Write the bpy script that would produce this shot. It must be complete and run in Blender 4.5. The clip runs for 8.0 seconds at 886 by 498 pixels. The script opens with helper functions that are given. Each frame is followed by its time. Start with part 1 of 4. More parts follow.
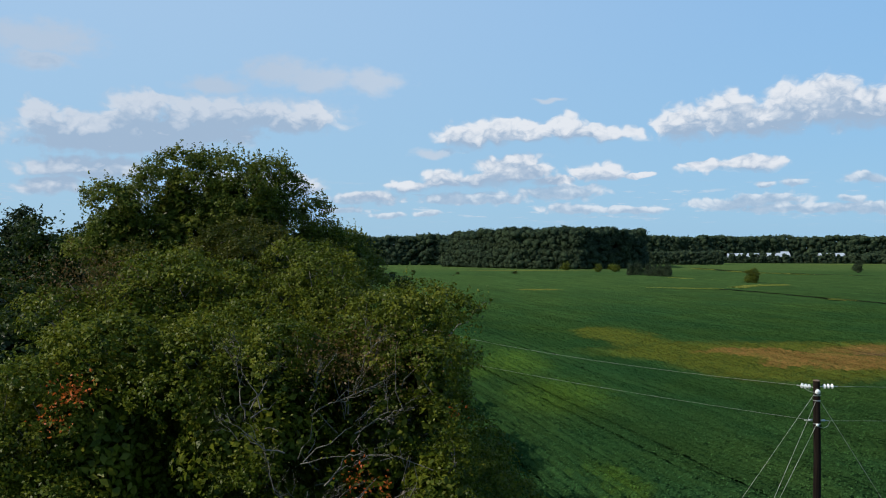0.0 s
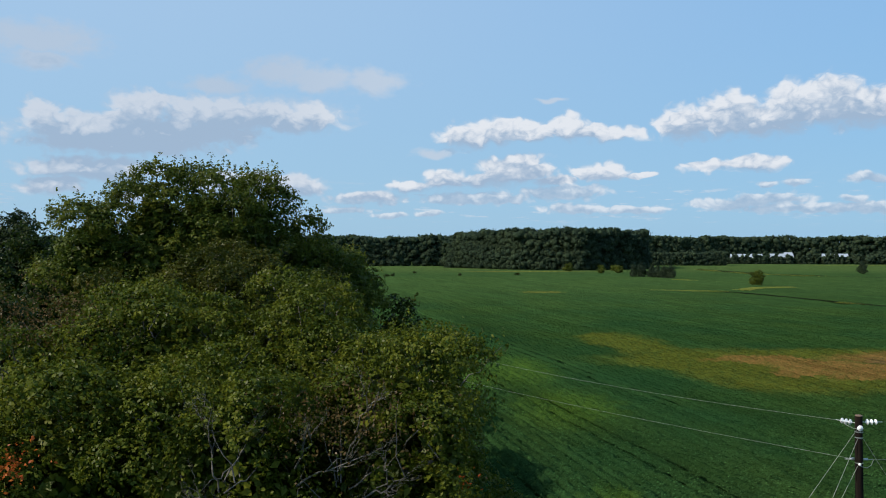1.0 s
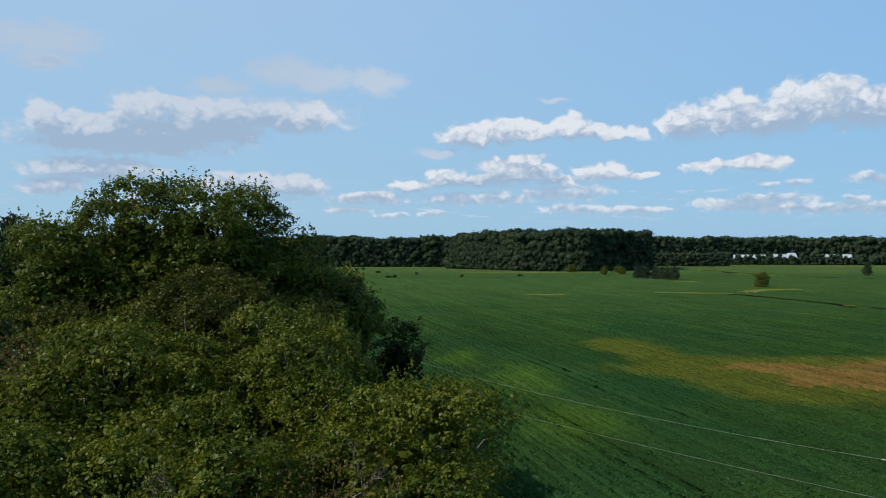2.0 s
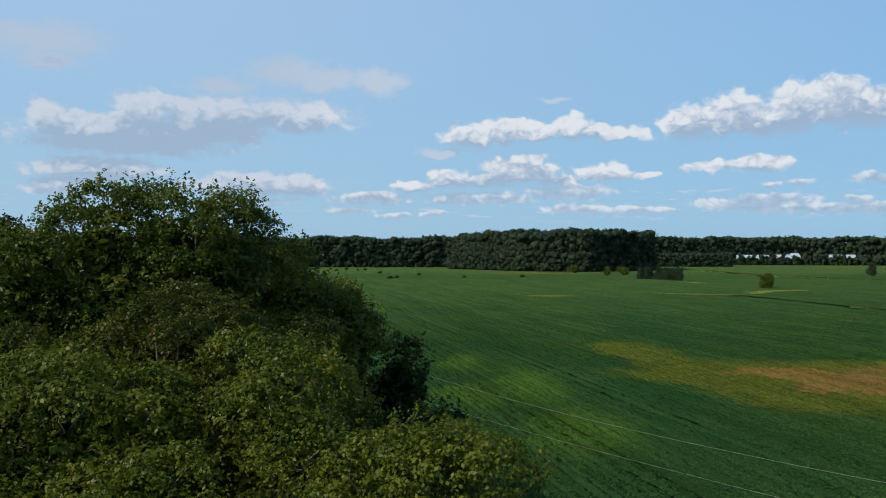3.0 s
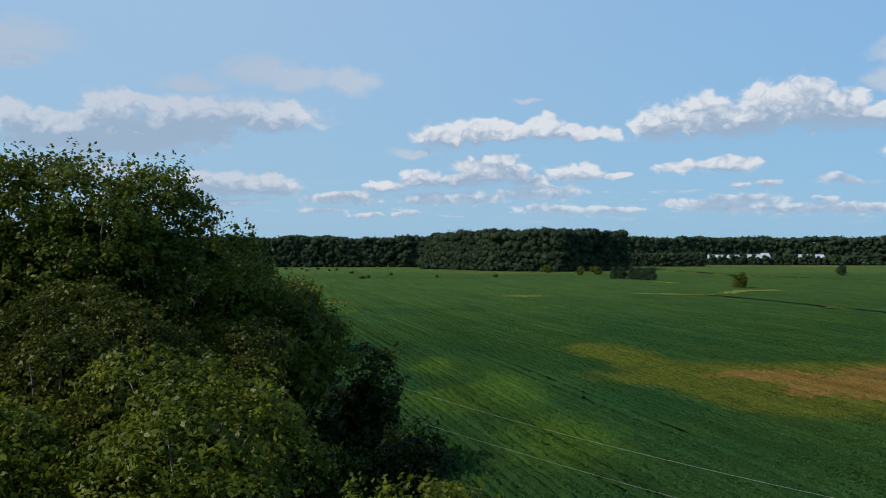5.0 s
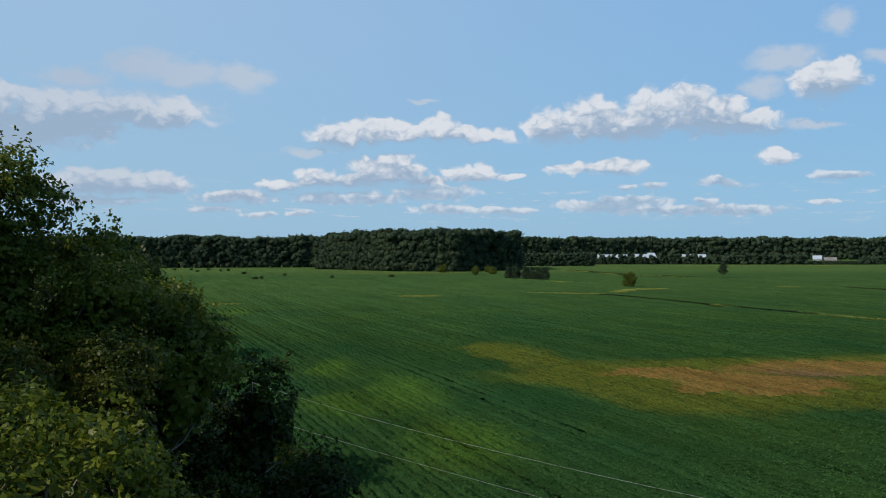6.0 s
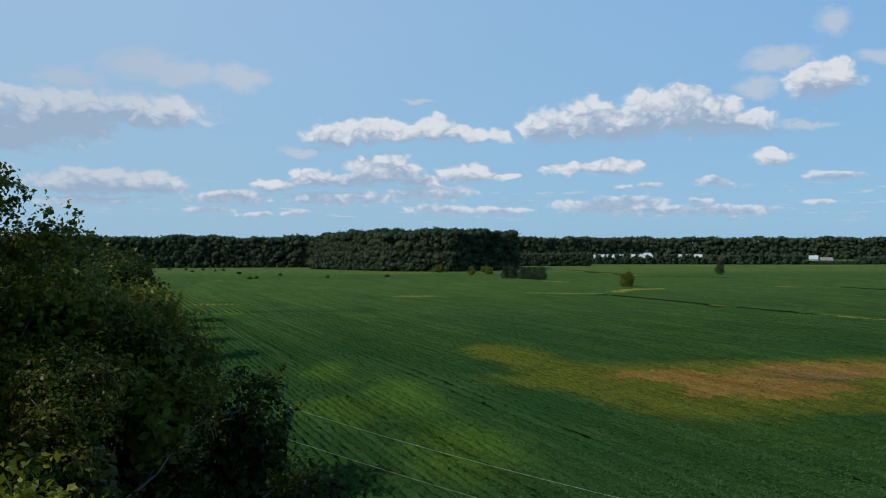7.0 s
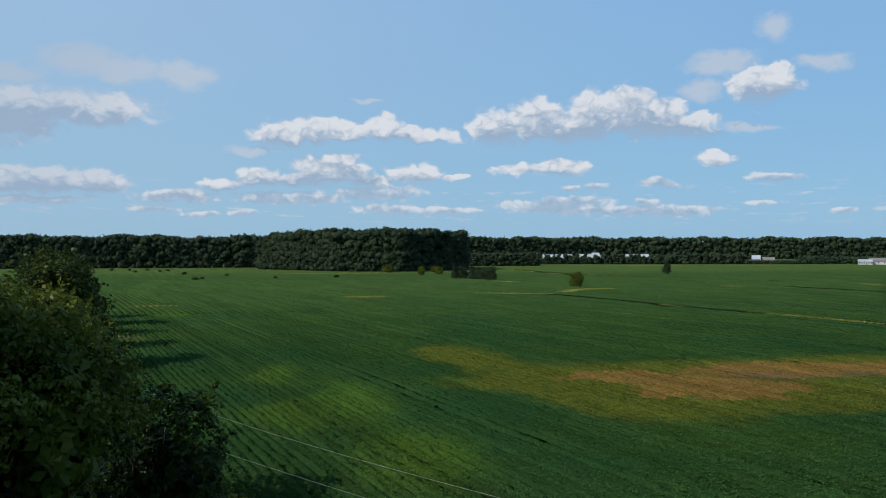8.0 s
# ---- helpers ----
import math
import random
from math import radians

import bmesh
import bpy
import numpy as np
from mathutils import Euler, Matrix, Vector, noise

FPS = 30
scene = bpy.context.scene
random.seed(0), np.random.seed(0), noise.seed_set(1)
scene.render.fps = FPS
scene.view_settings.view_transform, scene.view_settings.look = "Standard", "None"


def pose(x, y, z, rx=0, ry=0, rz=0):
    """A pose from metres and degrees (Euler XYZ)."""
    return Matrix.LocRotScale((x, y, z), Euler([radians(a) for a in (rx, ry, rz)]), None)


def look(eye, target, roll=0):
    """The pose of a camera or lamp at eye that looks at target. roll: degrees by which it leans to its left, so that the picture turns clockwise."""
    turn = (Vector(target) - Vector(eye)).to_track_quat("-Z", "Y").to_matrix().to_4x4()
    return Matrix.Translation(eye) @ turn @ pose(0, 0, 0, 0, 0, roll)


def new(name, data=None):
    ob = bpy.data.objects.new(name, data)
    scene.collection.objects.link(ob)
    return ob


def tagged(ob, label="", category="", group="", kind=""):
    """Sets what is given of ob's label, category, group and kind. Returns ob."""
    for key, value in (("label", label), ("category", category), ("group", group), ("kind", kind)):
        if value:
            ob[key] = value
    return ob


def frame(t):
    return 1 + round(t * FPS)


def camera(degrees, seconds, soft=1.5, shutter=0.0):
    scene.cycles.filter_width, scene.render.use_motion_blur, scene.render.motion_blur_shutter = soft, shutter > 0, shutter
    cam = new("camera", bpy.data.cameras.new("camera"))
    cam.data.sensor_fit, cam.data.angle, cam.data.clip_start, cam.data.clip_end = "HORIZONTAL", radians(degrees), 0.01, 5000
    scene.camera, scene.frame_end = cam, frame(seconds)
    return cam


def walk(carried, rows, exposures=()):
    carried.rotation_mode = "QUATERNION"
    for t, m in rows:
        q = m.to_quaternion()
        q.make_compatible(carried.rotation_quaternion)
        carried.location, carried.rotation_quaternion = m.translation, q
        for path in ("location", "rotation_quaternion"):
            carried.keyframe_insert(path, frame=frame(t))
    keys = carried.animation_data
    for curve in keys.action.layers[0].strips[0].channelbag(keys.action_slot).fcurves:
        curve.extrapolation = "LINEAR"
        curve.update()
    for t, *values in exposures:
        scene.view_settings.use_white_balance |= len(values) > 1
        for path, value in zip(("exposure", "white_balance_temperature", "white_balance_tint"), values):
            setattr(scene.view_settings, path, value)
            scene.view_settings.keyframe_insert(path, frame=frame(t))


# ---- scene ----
cam = camera(54.4, 8.0, soft=1.0)
# seconds, x, y, z, heading in degrees to the right of +y
PATH = [
    (0.0, 0.00, 0.00, 15.80, 0.00), (0.5, -0.07, 1.49, 16.19, -0.06), (1.0, -0.14, 2.95, 16.59, -0.12),
    (1.5, -0.20, 4.40, 16.97, -0.19), (2.0, -0.28, 5.79, 17.33, -0.25), (2.4, -0.34, 6.90, 17.54, -0.30),
    (3.0, -0.44, 8.54, 17.63, -0.38), (3.5, -0.50, 9.89, 17.64, -0.48), (4.0, -0.56, 11.17, 17.62, -0.57),
    (4.2, -0.57, 11.64, 17.60, -0.58), (4.5, -0.58, 12.30, 17.55, -0.35), (4.8, -0.58, 12.95, 17.50, 0.58),
    (5.05, -0.58, 13.50, 17.46, 1.80), (5.3, -0.58, 14.05, 17.43, 3.24), (5.5, -0.58, 14.50, 17.41, 4.64),
    (5.7, -0.60, 15.04, 17.41, 6.28), (5.9, -0.62, 15.60, 17.40, 7.92), (6.0, -0.63, 15.88, 17.40, 8.40),
    (6.2, -0.65, 16.46, 17.39, 8.64), (6.5, -0.68, 17.36, 17.37, 8.68), (7.0, -0.67, 18.76, 17.37, 8.70),
    (7.2, -0.66, 19.29, 17.36, 9.05), (7.5, -0.62, 20.08, 17.34, 10.36), (8.0, -0.50, 21.41, 17.31, 12.06),
]
walk(cam, [(t, pose(x, y, z, 90, 0, -turn)) for t, x, y, z, turn in PATH], exposures=[(0.0, 0.10), (1.5, 0.08), (3.5, 0.02), (5.5, -0.03), (8.0, -0.06)])

# ---- sky, clouds and sun ----
SUN_AZ, SUN_EL = 250.0, 38.0  # compass degrees from +y, height
world = bpy.data.worlds.new("sky")
scene.world = world
world.use_nodes = True
wt = world.node_tree
wt.nodes.clear()


def node(nt, kind, op=None, **inputs):
    """A node with its operation, and inputs set or linked by number: i0, i1 ..."""
    n = nt.nodes.new(kind)
    if op:
        n.operation = op
    for key, value in inputs.items():
        if isinstance(value, bpy.types.NodeSocket):
            nt.links.new(value, n.inputs[int(key[1:])])
        else:
            n.inputs[int(key[1:])].default_value = value
    return n


def maths(nt, op, *args, clamp=False):
    n = node(nt, "ShaderNodeMath", op)
    n.use_clamp = clamp
    for i, a in enumerate(args):
        if isinstance(a, bpy.types.NodeSocket):
            nt.links.new(a, n.inputs[i])
        else:
            n.inputs[i].default_value = a
    return n.outputs[0]


def vmath(nt, op, *args):
    n = node(nt, "ShaderNodeVectorMath", op)
    for i, a in enumerate(args):
        if isinstance(a, bpy.types.NodeSocket):
            nt.links.new(a, n.inputs[i])
        else:
            n.inputs[i].default_value = a
    return n.outputs["Value"] if op in ("LENGTH", "DOT_PRODUCT") else n.outputs[0]


def steps(nt, value, lo, hi, a=0.0, b=1.0):
    n = node(nt, "ShaderNodeMapRange", i0=value, i1=lo, i2=hi, i3=a, i4=b)
    n.interpolation_type = "SMOOTHSTEP"
    return n.outputs[0]


def mix(nt, fac, a, b, blend="MIX"):
    n = node(nt, "ShaderNodeMix")
    n.data_type, n.blend_type = "RGBA", blend
    for i, v in ((0, fac), (6, a), (7, b)):
        if isinstance(v, bpy.types.NodeSocket):
            nt.links.new(v, n.inputs[i])
        else:
            n.inputs[i].default_value = v if i == 0 else (*v, 1.0)
    return n.outputs[2]


def noise_tex(nt, vec, scale, detail=4.0, rough=0.55, dims="3D"):
    n = node(nt, "ShaderNodeTexNoise")
    n.noise_dimensions = dims
    nt.links.new(vec, n.inputs["Vector"])
    n.inputs["Scale"].default_value, n.inputs["Detail"].default_value, n.inputs["Roughness"].default_value = scale, detail, rough
    return n


def blobs(nt, place, items):
    """How deep a place lies in the nearest of some ellipses: 1 at a centre, 0 at a rim. items: centre u, v and half sizes."""
    least = None
    for u, v, a, b in items:
        q = node(nt, "ShaderNodeVectorMath", "MULTIPLY_ADD", i0=place, i1=(1 / a, 1 / b, 0), i2=(-u / a, -v / b, 0)).outputs[0]
        e = vmath(nt, "LENGTH", q)
        least = e if least is None else maths(nt, "MINIMUM", least, e)
    return maths(nt, "SUBTRACT", 1.0, least)


sky = node(wt, "ShaderNodeTexSky")
sky.sky_type, sky.sun_disc, sky.sun_elevation, sky.sun_rotation = "NISHITA", False, radians(SUN_EL), radians(SUN_AZ)
sky.altitude, sky.air_density, sky.dust_density, sky.ozone_density = 30.0, 1.0, 0.6, 2.0
SKY_STRENGTH = 0.085
way = node(wt, "ShaderNodeTexCoord").outputs["Generated"]
sep = node(wt, "ShaderNodeSeparateXYZ", i0=way)
azim = maths(wt, "MULTIPLY", maths(wt, "ARCTAN2", sep.outputs[0], sep.outputs[1]), 180 / math.pi)
elev = maths(wt, "MULTIPLY", maths(wt, "ARCSINE", sep.outputs[2]), 180 / math.pi)
flat = node(wt, "ShaderNodeCombineXYZ", i0=azim, i1=elev, i2=0.0).outputs[0]
# far clouds are finer: the billows shrink towards the horizon
fine = maths(wt, "MULTIPLY", elev, 0.115, clamp=True)
billow = noise_tex(wt, vmath(wt, "MULTIPLY", flat, (0.8, 1.2, 1.0)), 0.8, 2.0, 0.4)
shift = vmath(wt, "SUBTRACT", billow.outputs["Color"], (0.5, 0.5, 0.5))
shift = node(wt, "ShaderNodeVectorMath", "SCALE", i0=shift)
wt.links.new(maths(wt, "ADD", maths(wt, "MULTIPLY", fine, 1.0), 0.3), shift.inputs["Scale"])
spot = vmath(wt, "ADD", flat, shift.outputs[0])
banks, low, veils, shades = [], [], [], []
banks += [(15.65, 7.94, 1.79, 1.12), (18.08, 8.39, 2.04, 1.31), (20.84, 7.97, 2.2, 1.11), (21.94, 8.74, 1.82, 1.22), (24.11, 8.86, 2.23, 1.39), (25.89, 8.3, 2.12, 1.17), (27.82, 7.94, 1.91, 0.58)]
banks += [(1.51, 7.39, 1.81, 0.81), (3.71, 7.87, 1.65, 0.82), (5.92, 7.65, 1.3, 0.75), (7.97, 7.86, 1.49, 0.75), (10.4, 7.51, 2.25, 0.53)]
banks += [(4.63, 5.24, 2.36, 0.89), (0.07, 4.59, 1.51, 0.66), (-2.42, 4.15, 1.58, 0.36), (10.22, 4.99, 1.87, 0.53), (12.66, 4.84, 1.13, 0.23)]
banks += [(17.15, 5.19, 1.68, 0.34), (19.74, 5.31, 1.84, 0.41), (29.55, 5.72, 1.09, 0.47), (32.24, 10.09, 2.05, 1.06), (33.12, 10.5, 1.18, 0.84)]
banks += [(-20.44, 8.01, 1.58, 0.77), (-25.07, 8.25, 0.99, 0.61), (-23.19, 7.32, 3.01, 0.83), (-19.28, 8.97, 2.01, 0.71), (-22.24, 4.93, 3.6, 0.63), (-24.45, 3.93, 1.71, 0.51), (-19.78, 3.36, 0.66, 0.42)]
banks += [(-14.5, 8.6, 3.6, 0.95), (-10.4, 8.5, 3.4, 0.85), (-20.5, 6.6, 5.5, 0.7), (-17.0, 7.4, 4.5, 0.8)]
banks += [(2.3, 4.55, 1.6, 0.42), (7.2, 4.5, 1.6, 0.36), (-4.9, 3.5, 1.9, 0.32)]
banks += [(-13.32, 4.17, 3.37, 0.68), (-9.86, 4.15, 1.94, 0.56)]
low += [(-5.2, 3.34, 2.23, 0.36), (7.6, 3.67, 2.46, 0.41), (3.52, 3.38, 1.84, 0.37), (0.79, 3.36, 2.17, 0.29), (-6.72, 2.6, 1.35, 0.21), (-3.64, 2.28, 1.04, 0.18), (-1.0, 2.35, 0.89, 0.18), (8.53, 2.67, 1.68, 0.26), (12.28, 2.52, 1.88, 0.23), (-13.32, 3.02, 2.76, 0.24)]
low += [(20.48, 4.05, 0.55, 0.19), (22.05, 4.11, 0.62, 0.26), (18.63, 2.92, 2.41, 0.34), (20.48, 3.13, 2.2, 0.3), (23.03, 2.51, 3.98, 0.26), (26.6, 2.51, 3.17, 0.29), (25.36, 3.04, 0.71, 0.22), (26.07, 4.23, 1.06, 0.29), (33.22, 4.45, 1.47, 0.21), (32.24, 2.97, 0.83, 0.14), (36.88, 2.39, 0.68, 0.17)]
veils += [(-10.9, 11.39, 2.17, 0.96), (-8.35, 11.05, 2.57, 0.82), (-4.64, 10.95, 2.05, 0.82), (-14.83, 10.38, 2.1, 0.54), (-25.38, 12.46, 3.52, 1.02), (-25.07, 11.29, 1.85, 0.48), (-14.47, 8.7, 3.87, 1.09), (-10.18, 8.63, 3.64, 0.96)]
veils += [(28.69, 9.94, 1.24, 0.65), (29.89, 11.54, 2.04, 0.71), (33.06, 13.62, 0.85, 0.7), (35.79, 11.24, 1.57, 0.48), (-0.65, 6.32, 1.43, 0.29), (28.0, 7.65, 2.08, 0.65), (31.74, 7.56, 1.66, 0.28), (7.04, 9.68, 0.93, 0.19)]
shades += [(19.37, 6.94, 5.54, 0.41), (25.54, 7.31, 4.44, 0.47), (3.71, 6.7, 4.04, 0.33), (9.65, 6.91, 2.62, 0.3), (4.44, 4.32, 2.77, 0.26), (-1.0, 3.88, 3.56, 0.22), (31.9, 9.15, 2.49, 0.42), (-13.32, 3.5, 3.68, 0.31), (19.74, 5.02, 2.95, 0.15)]
shades += [(-21.26, 6.14, 5.38, 0.84), (-13.06, 7.39, 6.06, 0.73), (-22.56, 4.33, 3.52, 0.21), (-25.38, 11.09, 3.37, 0.54), (-6.87, 10.26, 4.44, 0.37)]
banks = [(u, v, 1.12 * a, 1.2 * b) for u, v, a, b in banks]
low = [(u, v, 1.3 * a, 1.3 * b) for u, v, a, b in low]
deep = blobs(wt, spot, banks)
size = maths(wt, "ADD", maths(wt, "MULTIPLY", fine, 0.8), 0.12)
lift = node(wt, "ShaderNodeVectorMath", "SCALE", i0=(-0.6, 1.3, 0.0))
wt.links.new(size, lift.inputs["Scale"])
lit_side = blobs(wt, vmath(wt, "ADD", spot, lift.outputs[0]), banks)
deep_low = blobs(wt, spot, low)
lit_low = blobs(wt, vmath(wt, "ADD", spot, (-0.1, 0.22, 0.0)), low)
thin = blobs(wt, spot, veils)
under = blobs(wt, spot, shades)
# heaped knobs: folded noise at three sizes
heap = None
for scale, weight in ((0.75, 1.1), (1.7, 0.6), (3.8, 0.22)):
    n = noise_tex(wt, vmath(wt, "MULTIPLY", spot, (0.9, 1.2, 1.0)), scale, 0.0, 0.5).outputs["Fac"]
    n = maths(wt, "MULTIPLY", maths(wt, "ABSOLUTE", maths(wt, "SUBTRACT", n, 0.5)), 2 * weight)
    heap = n if heap is None else maths(wt, "ADD", heap, n)
knob = maths(wt, "SUBTRACT", heap, 0.42)
puffs = noise_tex(wt, vmath(wt, "MULTIPLY", flat, (1.0, 1.5, 1.0)), 1.5, 4.0, 0.55).outputs["Fac"]
rise = maths(wt, "ADD", deep, maths(wt, "MULTIPLY", knob, 0.42))
# crisp heaped tops over bases that thin out
edge = maths(wt, "MULTIPLY_ADD", steps(wt, under, -0.8, 0.5), 0.45, 0.26)
body = node(wt, "ShaderNodeMapRange", i0=rise, i1=-0.15, i2=edge, i3=0.0, i4=1.0)
body.interpolation_type = "SMOOTHSTEP"
body = body.outputs[0]
dull = steps(wt, azim, -3.0, -13.0)
soft_body = maths(wt, "MULTIPLY", steps(wt, maths(wt, "ADD", rise, maths(wt, "MULTIPLY", maths(wt, "SUBTRACT", puffs, 0.5), 0.5)), -0.28, 0.32), 0.96)
body = maths(wt, "ADD", maths(wt, "MULTIPLY", body, maths(wt, "SUBTRACT", 1.0, dull)), maths(wt, "MULTIPLY", soft_body, dull))
body_low = maths(wt, "MULTIPLY", steps(wt, maths(wt, "ADD", deep_low, maths(wt, "MULTIPLY", knob, 0.7)), -0.16, 0.36), 0.78)
veil = maths(wt, "MULTIPLY", steps(wt, maths(wt, "ADD", thin, maths(wt, "SUBTRACT", puffs, 0.5)), -0.45, 0.6), 0.8)
# flat little clouds crowd together above the horizon
streaks = noise_tex(wt, vmath(wt, "MULTIPLY", flat, (0.42, 2.6, 1.0)), 1.0, 6.0, 0.62).outputs["Fac"]
band = maths(wt, "MULTIPLY", steps(wt, elev, 1.2, 2.4), steps(wt, elev, 5.0, 3.2))
far_puffs = maths(wt, "MULTIPLY", maths(wt, "MULTIPLY", steps(wt, streaks, 0.54, 0.66), band), 0.50)
body_low = maths(wt, "MAXIMUM", body_low, far_puffs)
cover = maths(wt, "MULTIPLY", maths(wt, "MAXIMUM", maths(wt, "MAXIMUM", body, body_low), veil), 0.95)
knobs = noise_tex(wt, vmath(wt, "MULTIPLY", spot, (1.0, 1.4, 1.0)), 2.2, 6.0, 0.6).outputs["Fac"]
shaded = maths(wt, "MAXIMUM", lit_side, lit_low)
shaded = maths(wt, "ADD", shaded, maths(wt, "MULTIPLY", maths(wt, "SUBTRACT", knobs, 0.5), 0.9))
shaded = maths(wt, "SUBTRACT", shaded, maths(wt, "MULTIPLY", knob, 1.2))
grey = maths(wt, "MULTIPLY", steps(wt, shaded, -0.65, 0.65), 0.92)
grey = maths(wt, "ADD", grey, maths(wt, "MULTIPLY", steps(wt, under, -0.9, 0.8), 0.62))
grey = maths(wt, "ADD", grey, maths(wt, "MULTIPLY", maths(wt, "SUBTRACT", puffs, 0.52), 0.9))
grey = maths(wt, "MAXIMUM", grey, maths(wt, "MULTIPLY", steps(wt, maths(wt, "MAXIMUM", body, body_low), 0.8, 0.1), 0.5))
grey = maths(wt, "MAXIMUM", grey, maths(wt, "MULTIPLY", steps(wt, veil, 0.0, 0.3), maths(wt, "SUBTRACT", 0.52, maths(wt, "MULTIPLY", body, 0.45))), clamp=True)
cloud_light = mix(wt, grey, mix(wt, dull, (0.74, 0.77, 0.82), (0.58, 0.64, 0.73)), (0.33, 0.44, 0.59))
clear = node(wt, "ShaderNodeVectorMath", "SCALE", i0=sky.outputs[0])
clear.inputs["Scale"].default_value = SKY_STRENGTH
# moist summer haze evens the sky out to a pale blue
haze_left = mix(wt, steps(wt, elev, 0.0, 18.0), (0.325, 0.555, 0.775), (0.385, 0.585, 0.830))
haze_right = mix(wt, steps(wt, elev, 0.0, 18.0), (0.255, 0.515, 0.778), (0.245, 0.490, 0.820))
haze = mix(wt, steps(wt, azim, -22.0, 45.0), haze_left, haze_right)
hazy = mix(wt, 0.82, (0, 0, 0), haze)
wt.links.new(clear.outputs[0], hazy.node.inputs[6])
total = mix(wt, cover, hazy, cloud_light)
back = node(wt, "ShaderNodeBackground", i0=total, i1=1.0)
wt.links.new(back.outputs[0], node(wt, "ShaderNodeOutputWorld").inputs[0])

sun = new("sun", bpy.data.lights.new("sun", "SUN"))
sun.data.energy, sun.data.angle, sun.data.color = 4.6, radians(0.55), (1.0, 0.92, 0.78)
toward = Vector((math.sin(radians(SUN_AZ)) * math.cos(radians(SUN_EL)), math.cos(radians(SUN_AZ)) * math.cos(radians(SUN_EL)), math.sin(radians(SUN_EL))))
sun.matrix_world = look(toward * 200, (0, 0, 0))


# ---- materials ----
def material(name):
    m = bpy.data.materials.new(name)
    m.use_nodes = True
    return m, m.node_tree, m.node_tree.nodes["Principled BSDF"]


def leaf_material(name, dark, mid, light, gloss=0.42, through_light=0.38, patch=0.35, grain=0.0):
    """Leaves: each one its own tint, with lighter and duller boughs; some light passes through."""
    m, nt, bsdf = material(name)
    geo = node(nt, "ShaderNodeNewGeometry")
    rnd = geo.outputs["Random Per Island"]
    big = noise_tex(nt, geo.outputs["Position"], patch, 3.0).outputs["Fac"]
    tone = maths(nt, "ADD", maths(nt, "MULTIPLY", rnd, 0.5), maths(nt, "MULTIPLY", steps(nt, big, 0.36, 0.64), 0.5))
    ramp = node(nt, "ShaderNodeValToRGB", i0=tone)
    ramp.color_ramp.elements[0].color, ramp.color_ramp.elements[1].color = (*dark, 1), (*light, 1)
    ramp.color_ramp.elements.new(0.5).color = (*mid, 1)
    tint = ramp.outputs[0]
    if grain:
        # foliage that is too far off for single leaves: lit tufts and shaded hollows put into the colour
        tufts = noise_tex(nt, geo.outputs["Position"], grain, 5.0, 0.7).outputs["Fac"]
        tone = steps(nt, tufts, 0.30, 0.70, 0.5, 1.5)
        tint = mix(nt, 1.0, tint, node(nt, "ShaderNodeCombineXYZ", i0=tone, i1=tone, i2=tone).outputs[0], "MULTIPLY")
        bp = node(nt, "ShaderNodeBump")
        bp.inputs["Strength"].default_value, bp.inputs["Distance"].default_value = 1.0, 2.5
        nt.links.new(tufts, bp.inputs["Height"])
        nt.links.new(bp.outputs[0], bsdf.inputs["Normal"])
    nt.links.new(tint, bsdf.inputs["Base Color"])
    bsdf.inputs["Roughness"].default_value = gloss
    bsdf.inputs["Specular IOR Level"].default_value = 0.12
    tl = node(nt, "ShaderNodeBsdfTranslucent", i0=tint)
    both = node(nt, "ShaderNodeMixShader", i0=through_light, i1=bsdf.outputs[0], i2=tl.outputs[0])
    nt.links.new(both.outputs[0], nt.nodes["Material Output"].inputs["Surface"])
    return m


def rough_material(name, low_col, high_col, scale, rough=0.85, bump=0.4, metal=0.0, stretch=(1, 1, 1)):
    m, nt, bsdf = material(name)
    co = vmath(nt, "MULTIPLY", node(nt, "ShaderNodeTexCoord").outputs["Object"], stretch)
    a = noise_tex(nt, co, scale, 6.0, 0.6).outputs["Fac"]
    b = noise_tex(nt, co, scale * 0.13, 3.0).outputs["Fac"]
    f = steps(nt, maths(nt, "ADD", maths(nt, "MULTIPLY", a, 0.6), maths(nt, "MULTIPLY", b, 0.4)), 0.35, 0.65)
    nt.links.new(mix(nt, f, low_col, high_col), bsdf.inputs["Base Color"])
    bsdf.inputs["Roughness"].default_value, bsdf.inputs["Metallic"].default_value = rough, metal
    bp = node(nt, "ShaderNodeBump")
    bp.inputs["Strength"].default_value, bp.inputs["Distance"].default_value = bump, 0.02
    nt.links.new(a, bp.inputs["Height"])
    nt.links.new(bp.outputs[0], bsdf.inputs["Normal"])
    return m


# The crop rows run this way over the plan
ROW_TURN = radians(13.0)
ROW = (-math.sin(ROW_TURN), math.cos(ROW_TURN))
ACROSS = (math.cos(ROW_TURN), math.sin(ROW_TURN))
ROW_GAP = 0.90


